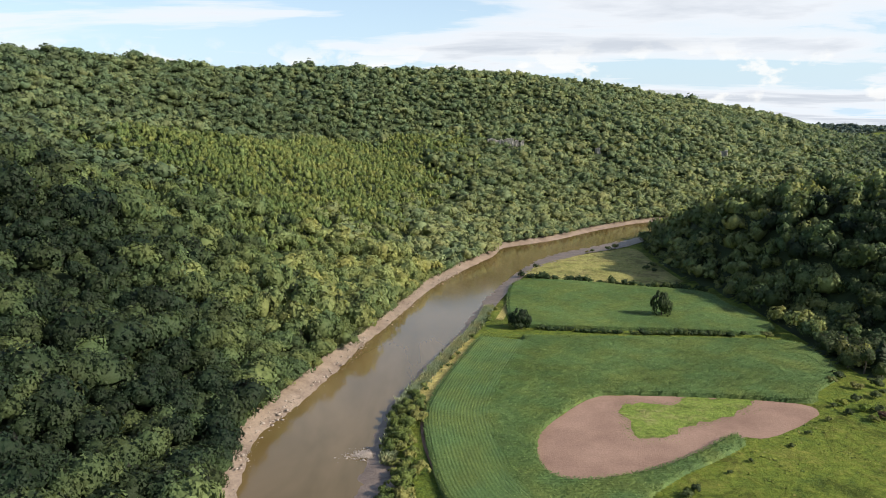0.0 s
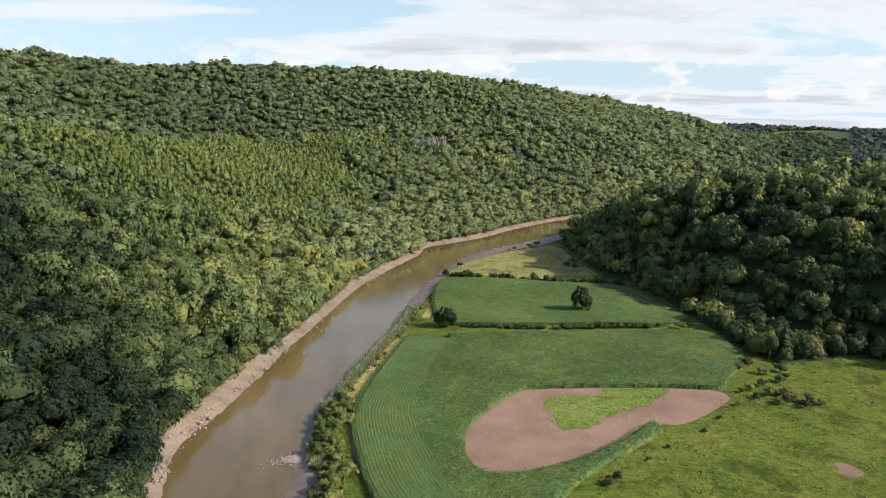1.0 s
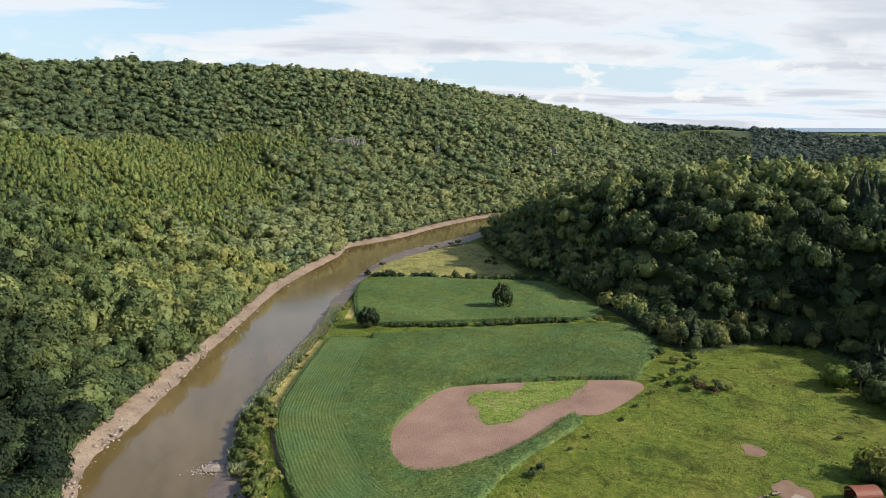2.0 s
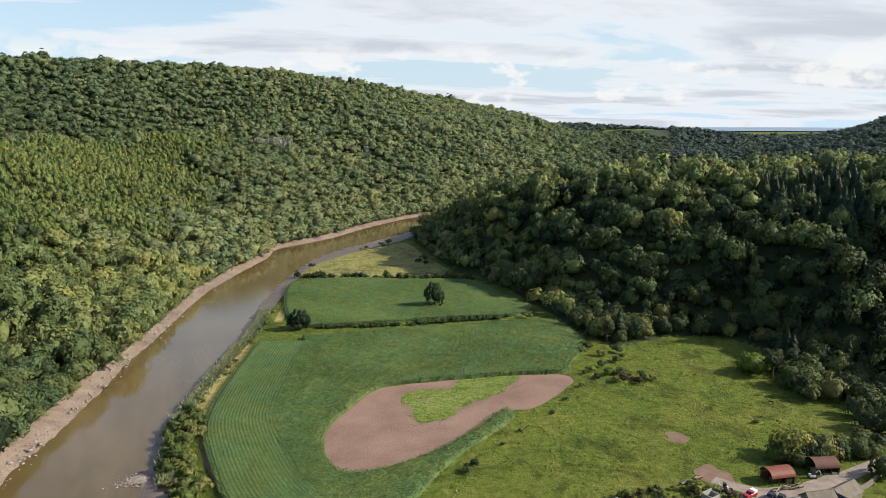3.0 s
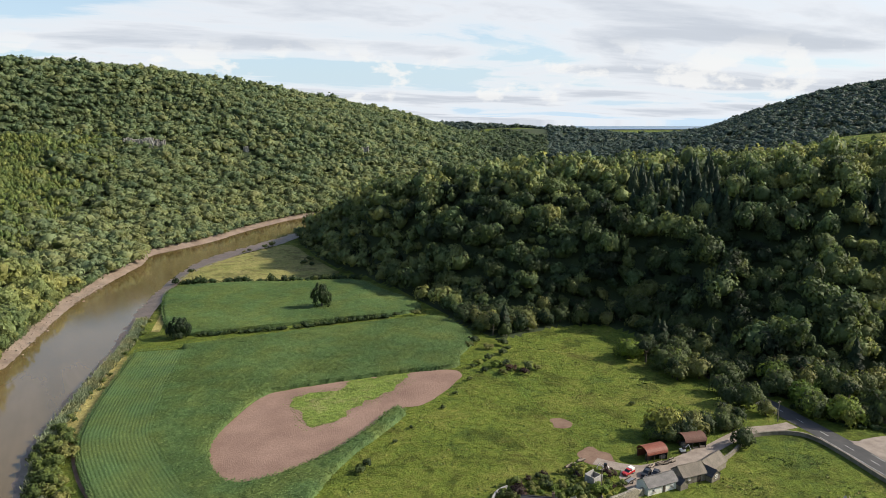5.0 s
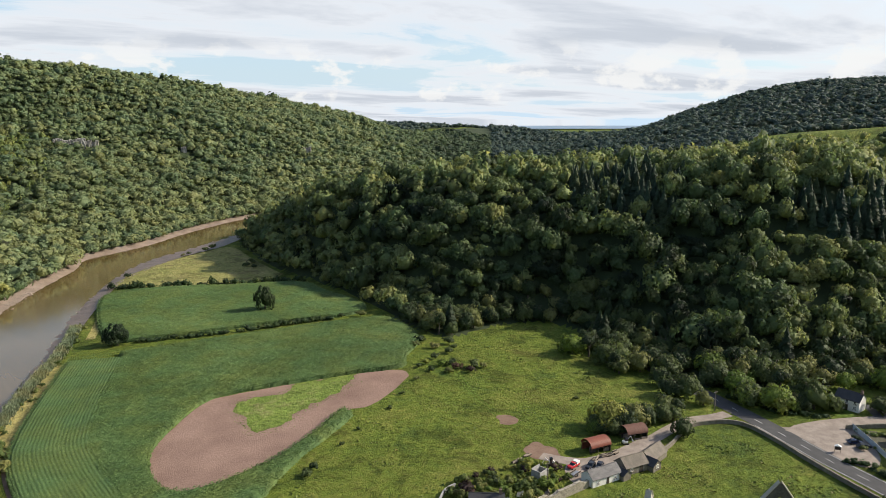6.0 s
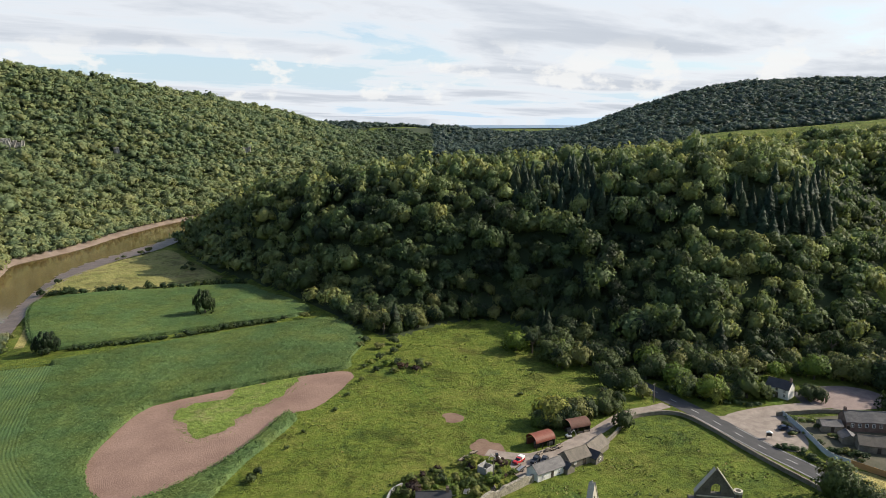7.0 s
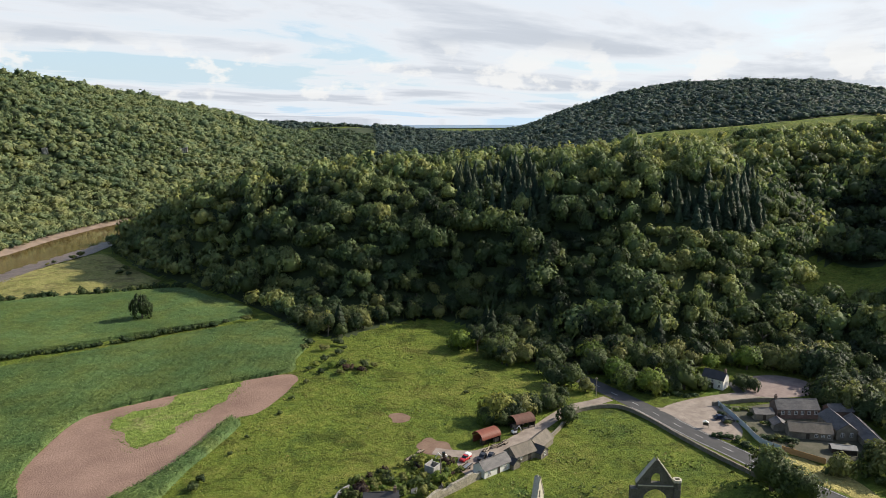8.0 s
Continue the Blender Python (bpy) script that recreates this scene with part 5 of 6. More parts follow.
def house(name, x, y, turn, long, deep, eave, ridge, wall_mat, roof_mat, label, front=(), gable=(), doors=(), chimneys=(), over=0.3, category="house"):
    """A gabled building: its front faces along its own -y. front, gable: windows as (place along the wall, height, width, tall)."""
    ob = thing(name, label, category, x, y, turn=turn)
    bm = bmesh.new()
    prism(bm, [(-deep / 2, -0.4), (deep / 2, -0.4), (deep / 2, eave), (0, ridge - 0.12), (-deep / 2, eave)], -long / 2, long / 2)
    bmesh.ops.rotate(bm, verts=bm.verts, matrix=Matrix.Rotation(radians(90), 3, "Z"))
    part("wall", bm, wall_mat, ob)
    rise = (ridge - eave) / (deep / 2)
    for s in (-1, 1):
        bm = bmesh.new()
        lo = (s * (deep / 2 + over), eave - over * rise)
        prism(bm, [(0, ridge), lo, (lo[0], lo[1] + 0.14), (0, ridge + 0.16)], -long / 2 - over * 0.6, long / 2 + over * 0.6)
        bmesh.ops.subdivide_edges(bm, edges=[e for e in bm.edges if abs(e.verts[0].co.y - e.verts[1].co.y) > 1], cuts=int(long / 1.5))
        for v in bm.verts:
            v.co.z += 0.05 * math.sin(v.co.y * 0.9 + x) - 0.03
        bmesh.ops.rotate(bm, verts=bm.verts, matrix=Matrix.Rotation(radians(90), 3, "Z"))
        part("roof_slope", bm, roof_mat, ob)
    part("ridge_tiles", tube(bmesh.new(), (-long / 2 - 0.1, 0, ridge + 0.1), (long / 2 + 0.1, 0, ridge + 0.1), 0.14, 0.14, 8), roof_mat, ob)
    for u, z, w, h in front:
        window(ob, u, -deep / 2 - 0.02, z, w, h, 0)
    for u, z, w, h in gable:
        window(ob, -long / 2 - 0.02, u, z, w, h, 3)
    for u, w, h in doors:
        d = part("door", box(bmesh.new(), u - w / 2, u + w / 2, -deep / 2 - 0.06, -deep / 2 + 0.05, 0, h), DARK_WOOD, ob)
        part("lintel", box(bmesh.new(), u - w / 2 - 0.15, u + w / 2 + 0.15, -deep / 2 - 0.09, -deep / 2 + 0.02, h, h + 0.18), STONE, d)
    for u in chimneys:
        c = part("chimney", box(bmesh.new(), u - 0.4, u + 0.4, -0.35, 0.35, ridge - 0.8, ridge + 1.2, 0.03), BRICK, ob)
        for q in (-0.18, 0.18):
            part("chimney_pot", tube(bmesh.new(), (u + q, 0, ridge + 1.15), (u + q, 0, ridge + 1.65), 0.13, 0.1, 8), BRICK, c)
    return ob


house("cottage", 246.8, 121.0, -84, 8.2, 5.4, 4.0, 6.2, RENDER_WHITE, DARK_SLATE, "white limewashed cottage with a dark slate roof",
      front=[(u, z, 0.9, 1.1) for u in (-2.7, 0.0, 2.7) for z in (0.9, 2.7) if (u, z) != (0.0, 0.9)], gable=(), doors=[(0.0, 0.95, 2.0)], chimneys=(3.6,))
house("inn", 241.6, 89.5, -43.0, 14.2, 6.2, 3.5, 6.0, BRICK, SLATE, "long stone inn with a pale slate roof and white sash windows",
      front=[(-5.2 + 2.2 * i, 1.6, 1.0, 1.3) for i in range(6)], doors=[(-6.4, 0.9, 2.0)], chimneys=(-6.6,), category="inn")
house("outbuilding", 231.5, 96.0, -40.8, 6.5, 4.5, 2.2, 3.4, STONE, SLATE, "low slate-roofed outbuilding beside the inn", doors=[(0, 1.0, 1.9)], category="outbuilding")
house("outbuilding", 227.0, 88.4, 40, 5.0, 4.4, 2.0, 3.2, STONE, SLATE, "small stone store with a slate roof", doors=[(0, 1.0, 1.8)], category="outbuilding")
house("stone_range", 228.5, 79.5, -52, 13.0, 5.6, 2.5, 4.6, STONE, BROWN_SLATE, "low stone range with a mossy slate roof", front=[(1.5, 0.9, 1.0, 1.0), (3.5, 0.9, 1.0, 1.0), (5.3, 0.9, 1.0, 1.0)], doors=[(-1, 1.0, 1.9)], category="outbuilding")
house("stone_wing", 238.5, 74.6, 45, 13.0, 6.4, 3.4, 5.6, STONE, SLATE, "stone gabled wing with a dark slate roof", gable=[(-1.4, 1.2, 1.0, 1.4), (1.4, 1.2, 1.0, 1.4)], category="outbuilding")
house("back_range", 251.5, 79.0, -41, 8.0, 5.0, 3.0, 4.6, BRICK, SLATE, "plain slate-roofed range behind the inn", category="outbuilding")
house("long_shed", 239.5, 66.5, 41, 22.0, 5.6, 2.4, 4.2, STONE, SLATE, "long dark slate-roofed shed beside the inn", category="shed")
house("lean_to", 224.5, 67.8, -55, 7.0, 3.4, 1.7, 2.3, DARK_WOOD, GREY_BLOCK, "low lean-to with a pale sheet roof", category="shed", doors=[(0, 1.0, 1.6)])
house("cottage", 135.9, 130.6, -3, 10.4, 4.8, 2.4, 4.2, RENDER_WHITE, SLATE, "single-storey pale cottage with a blue-grey slate roof", front=[(-3.2, 0.8, 0.9, 0.9), (3.0, 0.8, 0.9, 0.9)], doors=[(0.3, 0.95, 1.9)])
house("stone_shed", 141.9, 128.4, 92, 3.8, 3.0, 1.8, 2.9, STONE, DARK_SLATE, "small dark-roofed stone shed against the cottage", category="shed", doors=[(0, 0.9, 1.8)])
house("stone_barn", 147.8, 130.6, -6, 8.2, 5.2, 2.4, 4.5, STONE, BROWN_SLATE, "stone barn with a weathered slate roof", front=[(-2.0, 1.0, 0.9, 0.9)], doors=[(1.5, 1.2, 2.0)], category="barn")
house("stone_shed", 153.2, 128.0, 97, 4.4, 3.8, 1.9, 3.3, STONE, DARK_SLATE, "gabled stone shed with a dark window", gable=[(0, 0.9, 1.1, 1.1)], category="shed", doors=[(0, 0.9, 1.8)])
house("stone_barn", 157.4, 131.6, 14, 9.6, 5.2, 2.2, 4.2, STONE, BROWN_SLATE, "long stone barn with a tan mossy roof", doors=[(-2.5, 1.2, 1.9)], category="barn")
house("village_house", 98.5, 134.0, -35, 9.0, 6.0, 3.2, 5.6, RENDER_WHITE, DARK_SLATE, "dark slate-roofed house with a brick chimney", chimneys=(3.6,), front=[(-2, 1.0, 1.0, 1.1), (2, 1.0, 1.0, 1.1)], doors=[(0, 0.95, 2.0)])
house("farm_shed", 566, 406, -55, 24.0, 9.0, 3.4, 5.0, GREY_BLOCK, SLATE, "long grey farm shed on the plateau", category="shed", doors=[(-6, 3.0, 2.8), (4, 3.0, 2.8)])


def dutch_barn(x, y, turn, roof_mat, label):
    """An open barn under a curved iron roof on posts."""
    ob = thing("barn", label, "barn", x, y, turn=turn)
    long, half, eave, top = 7.0, 2.7, 2.2, 4.2
    arch = [(half * math.cos(a), eave + (top - eave) * math.sin(a)) for a in np.linspace(0, math.pi, 15)]
    inner = [(q * 0.975, eave + (z - eave) * 0.965) for q, z in arch[::-1]]
    bm = prism(bmesh.new(), arch + inner, -long / 2 - 0.3, long / 2 + 0.3)
    bmesh.ops.rotate(bm, verts=bm.verts, matrix=Matrix.Rotation(radians(90), 3, "Z"))
    part("roof", bm, roof_mat, ob)
    for u in np.linspace(-long / 2, long / 2, 4):
        for s in (-1, 1):
            part("post", tube(bmesh.new(), (u, s * half * 0.94, -0.3), (u, s * half * 0.94, eave + 0.1), 0.1, 0.09, 8), DARK_WOOD, ob)
    part("back_wall", box(bmesh.new(), -long / 2, long / 2, half * 0.86, half * 0.9, 0, eave), roof_mat, ob)
    bm = prism(bmesh.new(), [(q * 0.94, z - 0.06) for q, z in arch] + [(-half * 0.94, 0.0), (half * 0.94, 0.0)], -long / 2 - 0.04, -long / 2 + 0.04)
    bmesh.ops.rotate(bm, verts=bm.verts, matrix=Matrix.Rotation(radians(90), 3, "Z"))
    part("end_wall", bm, DARK_WOOD, ob, "dark boarded gable end")
    for k in range(9):
        u, w = rng.uniform(-3, 3), rng.uniform(0.5, 1.1)
        v = rng.uniform(-2.4, 1.6)
        part("stored_timber", box(bmesh.new(), u - w, u + w, v - 0.25, v + 0.25, 0, rng.uniform(0.4, 1.5), 0.04), POLE_WOOD if k % 2 else DARK_WOOD, ob)
    return ob


dutch_barn(147.9, 145.0, -6, RED_TIN, "open barn with a curved red iron roof")
dutch_barn(164.6, 145.4, -14, RUST_TIN, "open barn with a rusted curved iron roof")


def wall_run(name, line, wide, tall, mat, label, ragged=0.0, coping=None, category="wall"):
    """A free-standing wall with an uneven top."""
    line = curve(line, 1.6)
    left, right = offset(line, wide / 2), offset(line, -wide / 2)
    ob = thing(name, label, category, 0, 0, 0)
    for nm, z0, z1, l, r, m in (("masonry", -0.5, tall, left, right, mat), ("coping", tall, tall + 0.16, offset(line, wide / 2 + 0.06), offset(line, -wide / 2 - 0.06), coping)):
        if m is None:
            continue
        bm = bmesh.new()
        last = None
        for i in range(len(line)):
            up = z1 + (ragged * (wobble(np.float64(i), np.float64(0), 2.2, 1.0) + 0.5 * wobble(np.float64(i), np.float64(0), 0.7)) if nm == "masonry" else 0.03 * math.sin(i * 2.1))
            g0 = float(height(line[i:i + 1, 0], line[i:i + 1, 1])[0])
            row = [bm.verts.new((*p, z + g0)) for p, z in ((l[i], z0), (l[i], up), (r[i], up), (r[i], z0))]
            if last:
                for a in range(4):
                    bm.faces.new((last[a], row[a], row[(a + 1) % 4], last[(a + 1) % 4]))
            else:
                bm.faces.new(row)
            last = row
        bm.faces.new(last[::-1])
        part(nm, bm, m, ob)
    return ob


wall_run("abbey_field_wall", [(162.5, 132.6), (170, 134.5), (180, 138.5), (188, 140), (198.5, 136), (202, 130), (200, 119), (196, 106), (193, 95), (191, 86), (188, 70), (186, 48)], 0.5, 1.2, STONE, "low stone wall between the grass field and the road", 0.08, STONE)
wall_run("ruined_wall", [(108, 127.5), (114, 129), (122, 129.3), (130, 129.8)], 0.9, 2.6, RUBBLE_WALL, "broken stone wall with a crumbling top", 0.9)
wall_run("lane_wall", [(228, 112), (236, 108), (243, 104), (249, 99)], 0.5, 1.3, STONE, "stone wall beside the inn lane", 0.05, STONE)
wall_run("garden_wall", [(90, 144), (95, 148.5), (99, 149.5)], 0.4, 1.1, GREY_BLOCK, "pale garden wall at the meadow edge", 0.03)


def fence(line, mat, tall, label):
    """Close boarding in bays between posts."""
    ob = thing("fence", label, "fence", 0, 0, 0)
    line = along(curve(line, 0.5), max(3, int(np.hypot(*np.diff(curve(line, 0.5), axis=0).T).sum() / 2.2)))
    for a, b in zip(line[:-1], line[1:]):
        d = b - a
        l, ang = float(np.hypot(*d)), math.degrees(math.atan2(d[1], d[0]))
        q = part("panel", box(bmesh.new(), 0.06, l - 0.06, -0.03, 0.03, 0.05, tall, 0.01), mat, ob)
        q.matrix_basis = pose(a[0], a[1], 0, 0, 0, ang)
        part("rail", box(bmesh.new(), 0.06, l - 0.06, 0.03, 0.09, tall * 0.7, tall * 0.76), mat, q)
        q = part("post", box(bmesh.new(), -0.06, 0.06, -0.06, 0.06, -0.4, tall + 0.1), mat, ob)
        q.matrix_basis = pose(a[0], a[1], 0, 0, 0, ang)
    return ob


fence([(230, 111), (225, 104), (218, 95), (211.5, 87), (211, 80.5)], PALE_FENCE, 1.9, "pale blue-grey boarded fence round the inn yard")
fence([(211, 80.2), (211.5, 74), (212.2, 68)], ORANGE_FENCE, 1.9, "new orange-brown boarded fence")

# roofless block store
store = thing("block_store", "roofless grey block store in the garden", "shed", 123, 142, turn=15)
for x0, x1, y0, y1, h in ((-2, 2, -1.6, -1.35, 2.0), (-2, 2, 1.35, 1.6, 2.3), (-2, -1.75, -1.34, 1.34, 2.1), (1.75, 2, -1.34, 1.34, 1.7)):
    part("block_wall", box(bmesh.new(), x0, x1, y0, y1, -0.2, h, 0.02), GREY_BLOCK, store)

# ---------------------------------------------------------------- abbey ruin
def gable_wall(bm, half, eave, top, thick, holes, base=0.0):
    """An upright gable in x and z with openings cut through it; each hole is a closed outline."""
    outer = [(-half, base), (half, base), (half, eave), (0.35, top), (-0.35, top), (-half, eave)]
    edges = []
    for ring in [outer] + holes:
        vs = [bm.verts.new((x, -thick / 2, z)) for x, z in ring]
        edges += [bm.edges.new((vs[i], vs[(i + 1) % len(vs)])) for i in range(len(vs))]
    bmesh.ops.triangle_fill(bm, edges=edges, use_beauty=True)
    got = bmesh.ops.extrude_face_region(bm, geom=list(bm.faces))
    bmesh.ops.translate(bm, verts=[v for v in got["geom"] if isinstance(v, bmesh.types.BMVert)], vec=(0, thick, 0))
    return bm


def arch(x, z, half, straight, rise, n=6):
    """A pointed opening."""
    pts = [(x - half, z), (x + half, z), (x + half, z + straight)]
    for i in range(1, n):
        q = i / n
        pts.append((x + half * math.cos(q * math.pi / 2) ** 1.2, z + straight + rise * math.sin(q * math.pi / 2)))
    pts.append((x, z + straight + rise))
    for i in range(n - 1, 0, -1):
        q = i / n
        pts.append((x - half * math.cos(q * math.pi / 2) ** 1.2, z + straight + rise * math.sin(q * math.pi / 2)))
    pts.append((x - half, z + straight))
    return pts


abbey = thing("abbey_gable", "roofless grey stone abbey gable with an open window", "ruin", 139.0, 80.0, turn=-45)
part("gable_masonry", gable_wall(bmesh.new(), 4.4, 15.8, 21.6, 1.1, [arch(0.1, 16.0, 1.15, 1.3, 1.2, 4), arch(0, 5.0, 3.0, 6.2, 3.2)]), RUIN, abbey)
for s in (-1, 1):
    bm = bmesh.new()
    prism(bm, [(s * 0.3, 21.75), (s * 4.55, 15.8), (s * 4.55, 16.15), (s * 0.3, 22.05)], -0.7, 0.7)
    part("coping", bm, RUIN_COPING, abbey, "pale weathered coping stones")
    bm = bmesh.new()
    box(bm, s * 5.0 - 0.8, s * 5.0 + 0.8, -1.0, 0.9, 0, 14.6, 0.1)
    part("buttress", bm, RUIN, abbey)
part("string_course", box(bmesh.new(), -4.1, 4.1, -0.75, -0.55, 15.2, 15.45), RUIN_COPING, abbey)
bm = bmesh.new()
tube(bm, (5.1, 0.0, 13.0), (5.1, 0.0, 16.3), 1.0, 0.95, 8)
part("stair_turret", bm, RUIN, abbey, "octagonal stair turret with an open top")
bm = bmesh.new()
for i in range(8):
    a0, a1 = 2 * math.pi * i / 8, 2 * math.pi * (i + 1) / 8
    vs = [bm.verts.new((5.1 + r * math.cos(a), r * math.sin(a), z)) for a in (a0, a1) for r, z in ((1.08, 16.3), (1.08, 16.9), (0.66, 16.9), (0.66, 16.3))]
    for k in range(4):
        bm.faces.new((vs[k], vs[(k + 1) % 4], vs[4 + (k + 1) % 4], vs[4 + k]))
part("turret_rim", bm, RUIN_COPING, abbey)
second = thing("abbey_gable", "pale slender abbey gable end seen edge on", "ruin", 113.5, 94.4, turn=27)
part("gable_masonry", gable_wall(bmesh.new(), 4.2, 14.0, 20.2, 1.1, [arch(0.0, 15.2, 0.8, 1.2, 1.0, 4), arch(0, 4.5, 2.6, 5.6, 2.8)]), RUIN_COPING, second)
for s in (-1, 1):
    part("coping", prism(bmesh.new(), [(s * 0.3, 20.3), (s * 4.3, 14.1), (s * 4.3, 14.4), (s * 0.3, 20.65)], -0.68, 0.68), RUIN_COPING, second)
part("finial", tube(bmesh.new(), (0, 0, 20.2), (0, 0, 21.0), 0.32, 0.14, 8), RUIN_COPING, second)

# ---------------------------------------------------------------- vehicles and small things
def wheels(ob, spots, r):
    for u, v in spots:
        t = part("wheel", tube(bmesh.new(), (u, v - 0.11, r), (u, v + 0.11, r), r, r, 14), RUBBER, ob)
        s = 1 if v > 0 else -1
        part("rim", tube(bmesh.new(), (u, v + s * 0.10, r), (u, v + s * 0.125, r), r * 0.6, r * 0.55, 12), STEEL, t)


def car(name, x, y, turn, paint, label, boxy=False, back=None):
    """A car or pick-up, nose along its own +x."""
    ob = thing(name, label, "car" if not boxy else "pick-up", x, y, turn=turn)
    bm = prism(bmesh.new(), [(-2.1, 0.35), (2.1, 0.35), (2.15, 0.7), (1.95, 0.92), (0.95, 1.0), (-2.0, 1.02), (-2.15, 0.8)], -0.86, 0.86)
    bmesh.ops.bevel(bm, geom=list(bm.edges), offset=0.07, segments=2, affect="EDGES")
    part("body", bm, paint, ob)
    roof = [(0.95, 0.98), (0.35, 1.5), (-0.45 if boxy else -1.3, 1.52), (-0.55 if boxy else -1.95, 1.0)]
    part("cabin_glass", prism(bmesh.new(), roof, -0.72, 0.72), GLASS, ob)
    bm = prism(bmesh.new(), [(roof[1][0] - 0.05, 1.49), (roof[1][0] - 0.05, 1.56), (roof[2][0], 1.58), (roof[2][0], 1.5)], -0.74, 0.74)
    part("roof_panel", bm, paint, ob)
    if back:
        bm = box(bmesh.new(), -2.1, -0.55, -0.84, 0.84, 1.02, 1.75, 0.08)
        part("canopy", bm, back, ob, "white load-bed canopy")
    for s in (-1, 1):
        part("headlight", box(bmesh.new(), 2.02, 2.14, s * 0.62 - 0.16, s * 0.62 + 0.16, 0.66, 0.82, 0.02), GLASS, ob)
    wheels(ob, [(1.35, 0.8), (1.35, -0.8), (-1.35, 0.8), (-1.35, -0.8)], 0.34)
    return ob


car("pickup", 134.4, 140.4, 192, RED_CAR, "red pick-up with a white canopy in the farm yard", True, WHITE_PAINT)
car("car", 138.6, 137.6, 205, BLACK_CAR, "black car parked beside the cottage")
car("car", 140.6, 136.0, 210, BLACK_CAR, "black car parked in the farm yard")
car("car", 219.6, 104.6, -30, BLUE_CAR, "dark blue car parked on the forecourt")
car("car", 218.9, 101.6, -25, BLACK_CAR, "dark car parked beside the fence")


def trailer(x, y, turn, label):
    ob = thing("trailer", label, "trailer", x, y, turn=turn)
    part("bed", box(bmesh.new(), -1.6, 1.6, -0.8, 0.8, 0.55, 0.75, 0.02), STEEL, ob)
    for s in (-1, 1):
        part("side_board", box(bmesh.new(), -1.6, 1.6, s * 0.8 - 0.03, s * 0.8 + 0.03, 0.76, 1.15), DARK_WOOD, ob)
    part("drawbar", tube(bmesh.new(), (1.6, 0, 0.55), (2.7, 0, 0.45), 0.06, 0.05, 6), STEEL, ob)
    wheels(ob, [(0.0, 0.9), (0.0, -0.9)], 0.33)


trailer(136.5, 135.0, 30, "grey steel trailer in the farm yard")
trailer(131.5, 136.5, 15, "flat trailer with dark boards")


def digger(x, y, turn):
    """A small white and yellow excavator."""
    ob = thing("excavator", "small white excavator beside the yard", "excavator", x, y, turn=turn)
    for s in (-1, 1):
        part("track", box(bmesh.new(), -1.0, 1.0, s * 0.65 - 0.18, s * 0.65 + 0.18, 0, 0.5, 0.15), RUBBER, ob)
    part("body", box(bmesh.new(), -0.9, 0.7, -0.65, 0.65, 0.55, 1.2, 0.1), WHITE_PAINT, ob)
    part("cab", box(bmesh.new(), -0.3, 0.6, -0.6, 0.3, 1.2, 2.2, 0.08), GLASS, ob)
    part("boom", tube(bmesh.new(), (0.6, 0.3, 1.1), (1.9, 0.3, 2.4), 0.12, 0.1, 6), WHITE_PAINT, ob)
    part("arm", tube(bmesh.new(), (1.9, 0.3, 2.4), (2.7, 0.3, 0.9), 0.1, 0.07, 6), WHITE_PAINT, ob)
    part("bucket", box(bmesh.new(), 2.45, 2.95, 0.05, 0.55, 0.4, 0.9, 0.08), STEEL, ob)


digger(130.0, 145.0, 150)
digger(158.5, 143.0, -20)


def stack(x, y, turn, n, label):
    """A heap of sawn logs."""
    ob = thing("log_pile", label, "log pile", x, y, turn=turn)
    for k in range(n):
        r = rng.uniform(0.16, 0.26)
        u = rng.uniform(-1.4, 1.4)
        part("log", tube(bmesh.new(), (u - 0.9, -0.6 + 0.4 * (k % 4), r + 0.35 * (k // 4)), (u + 0.9, -0.55 + 0.4 * (k % 4), r + 0.35 * (k // 4)), r, r * 0.9, 8), POLE_WOOD if k % 3 else DARK_WOOD, ob)


for x, y, t, n in ((122.3, 152, 20, 6), (127.7, 153.3, 10, 5), (147.5, 140.3, -10, 11), (151, 140.2, 5, 9), (133, 131.8, 4, 8), (144.0, 140.8, 20, 6), (118, 133, 60, 5)):
    stack(x, y, t, n, "heap of sawn logs and scrap timber")


def kiosk(x, y, turn):
    ob = thing("notice_board", "white-roofed notice board on posts by the forecourt", "sign", x, y, turn=turn)
    for s in (-1, 1):
        part("post", tube(bmesh.new(), (s * 0.8, 0, -0.3), (s * 0.8, 0, 2.1), 0.07, 0.07, 8), POLE_WOOD, ob)
    part("board", box(bmesh.new(), -0.75, 0.75, -0.05, 0.05, 0.8, 1.9, 0.01), DARK_WOOD, ob)
    part("canopy", prism(bmesh.new(), [(-1.0, 2.0), (1.0, 2.0), (0, 2.5)], -0.5, 0.5), WHITE_PAINT, ob)


kiosk(209.4, 104.4, -60)


def pole(x, y, label="weathered wooden telegraph pole"):
    ob = thing("telegraph_pole", label, "pole", x, y)
    part("mast", tube(bmesh.new(), (0, 0, -0.5), (0, 0, 7.5), 0.15, 0.11, 8), POLE_WOOD, ob)
    part("crossarm", box(bmesh.new(), -0.8, 0.8, -0.06, 0.06, 6.9, 7.05), POLE_WOOD, ob)
    for u in (-0.65, 0.65):
        part("insulator", tube(bmesh.new(), (u, 0, 7.05), (u, 0, 7.2), 0.05, 0.04, 6), WHITE_PAINT, ob)


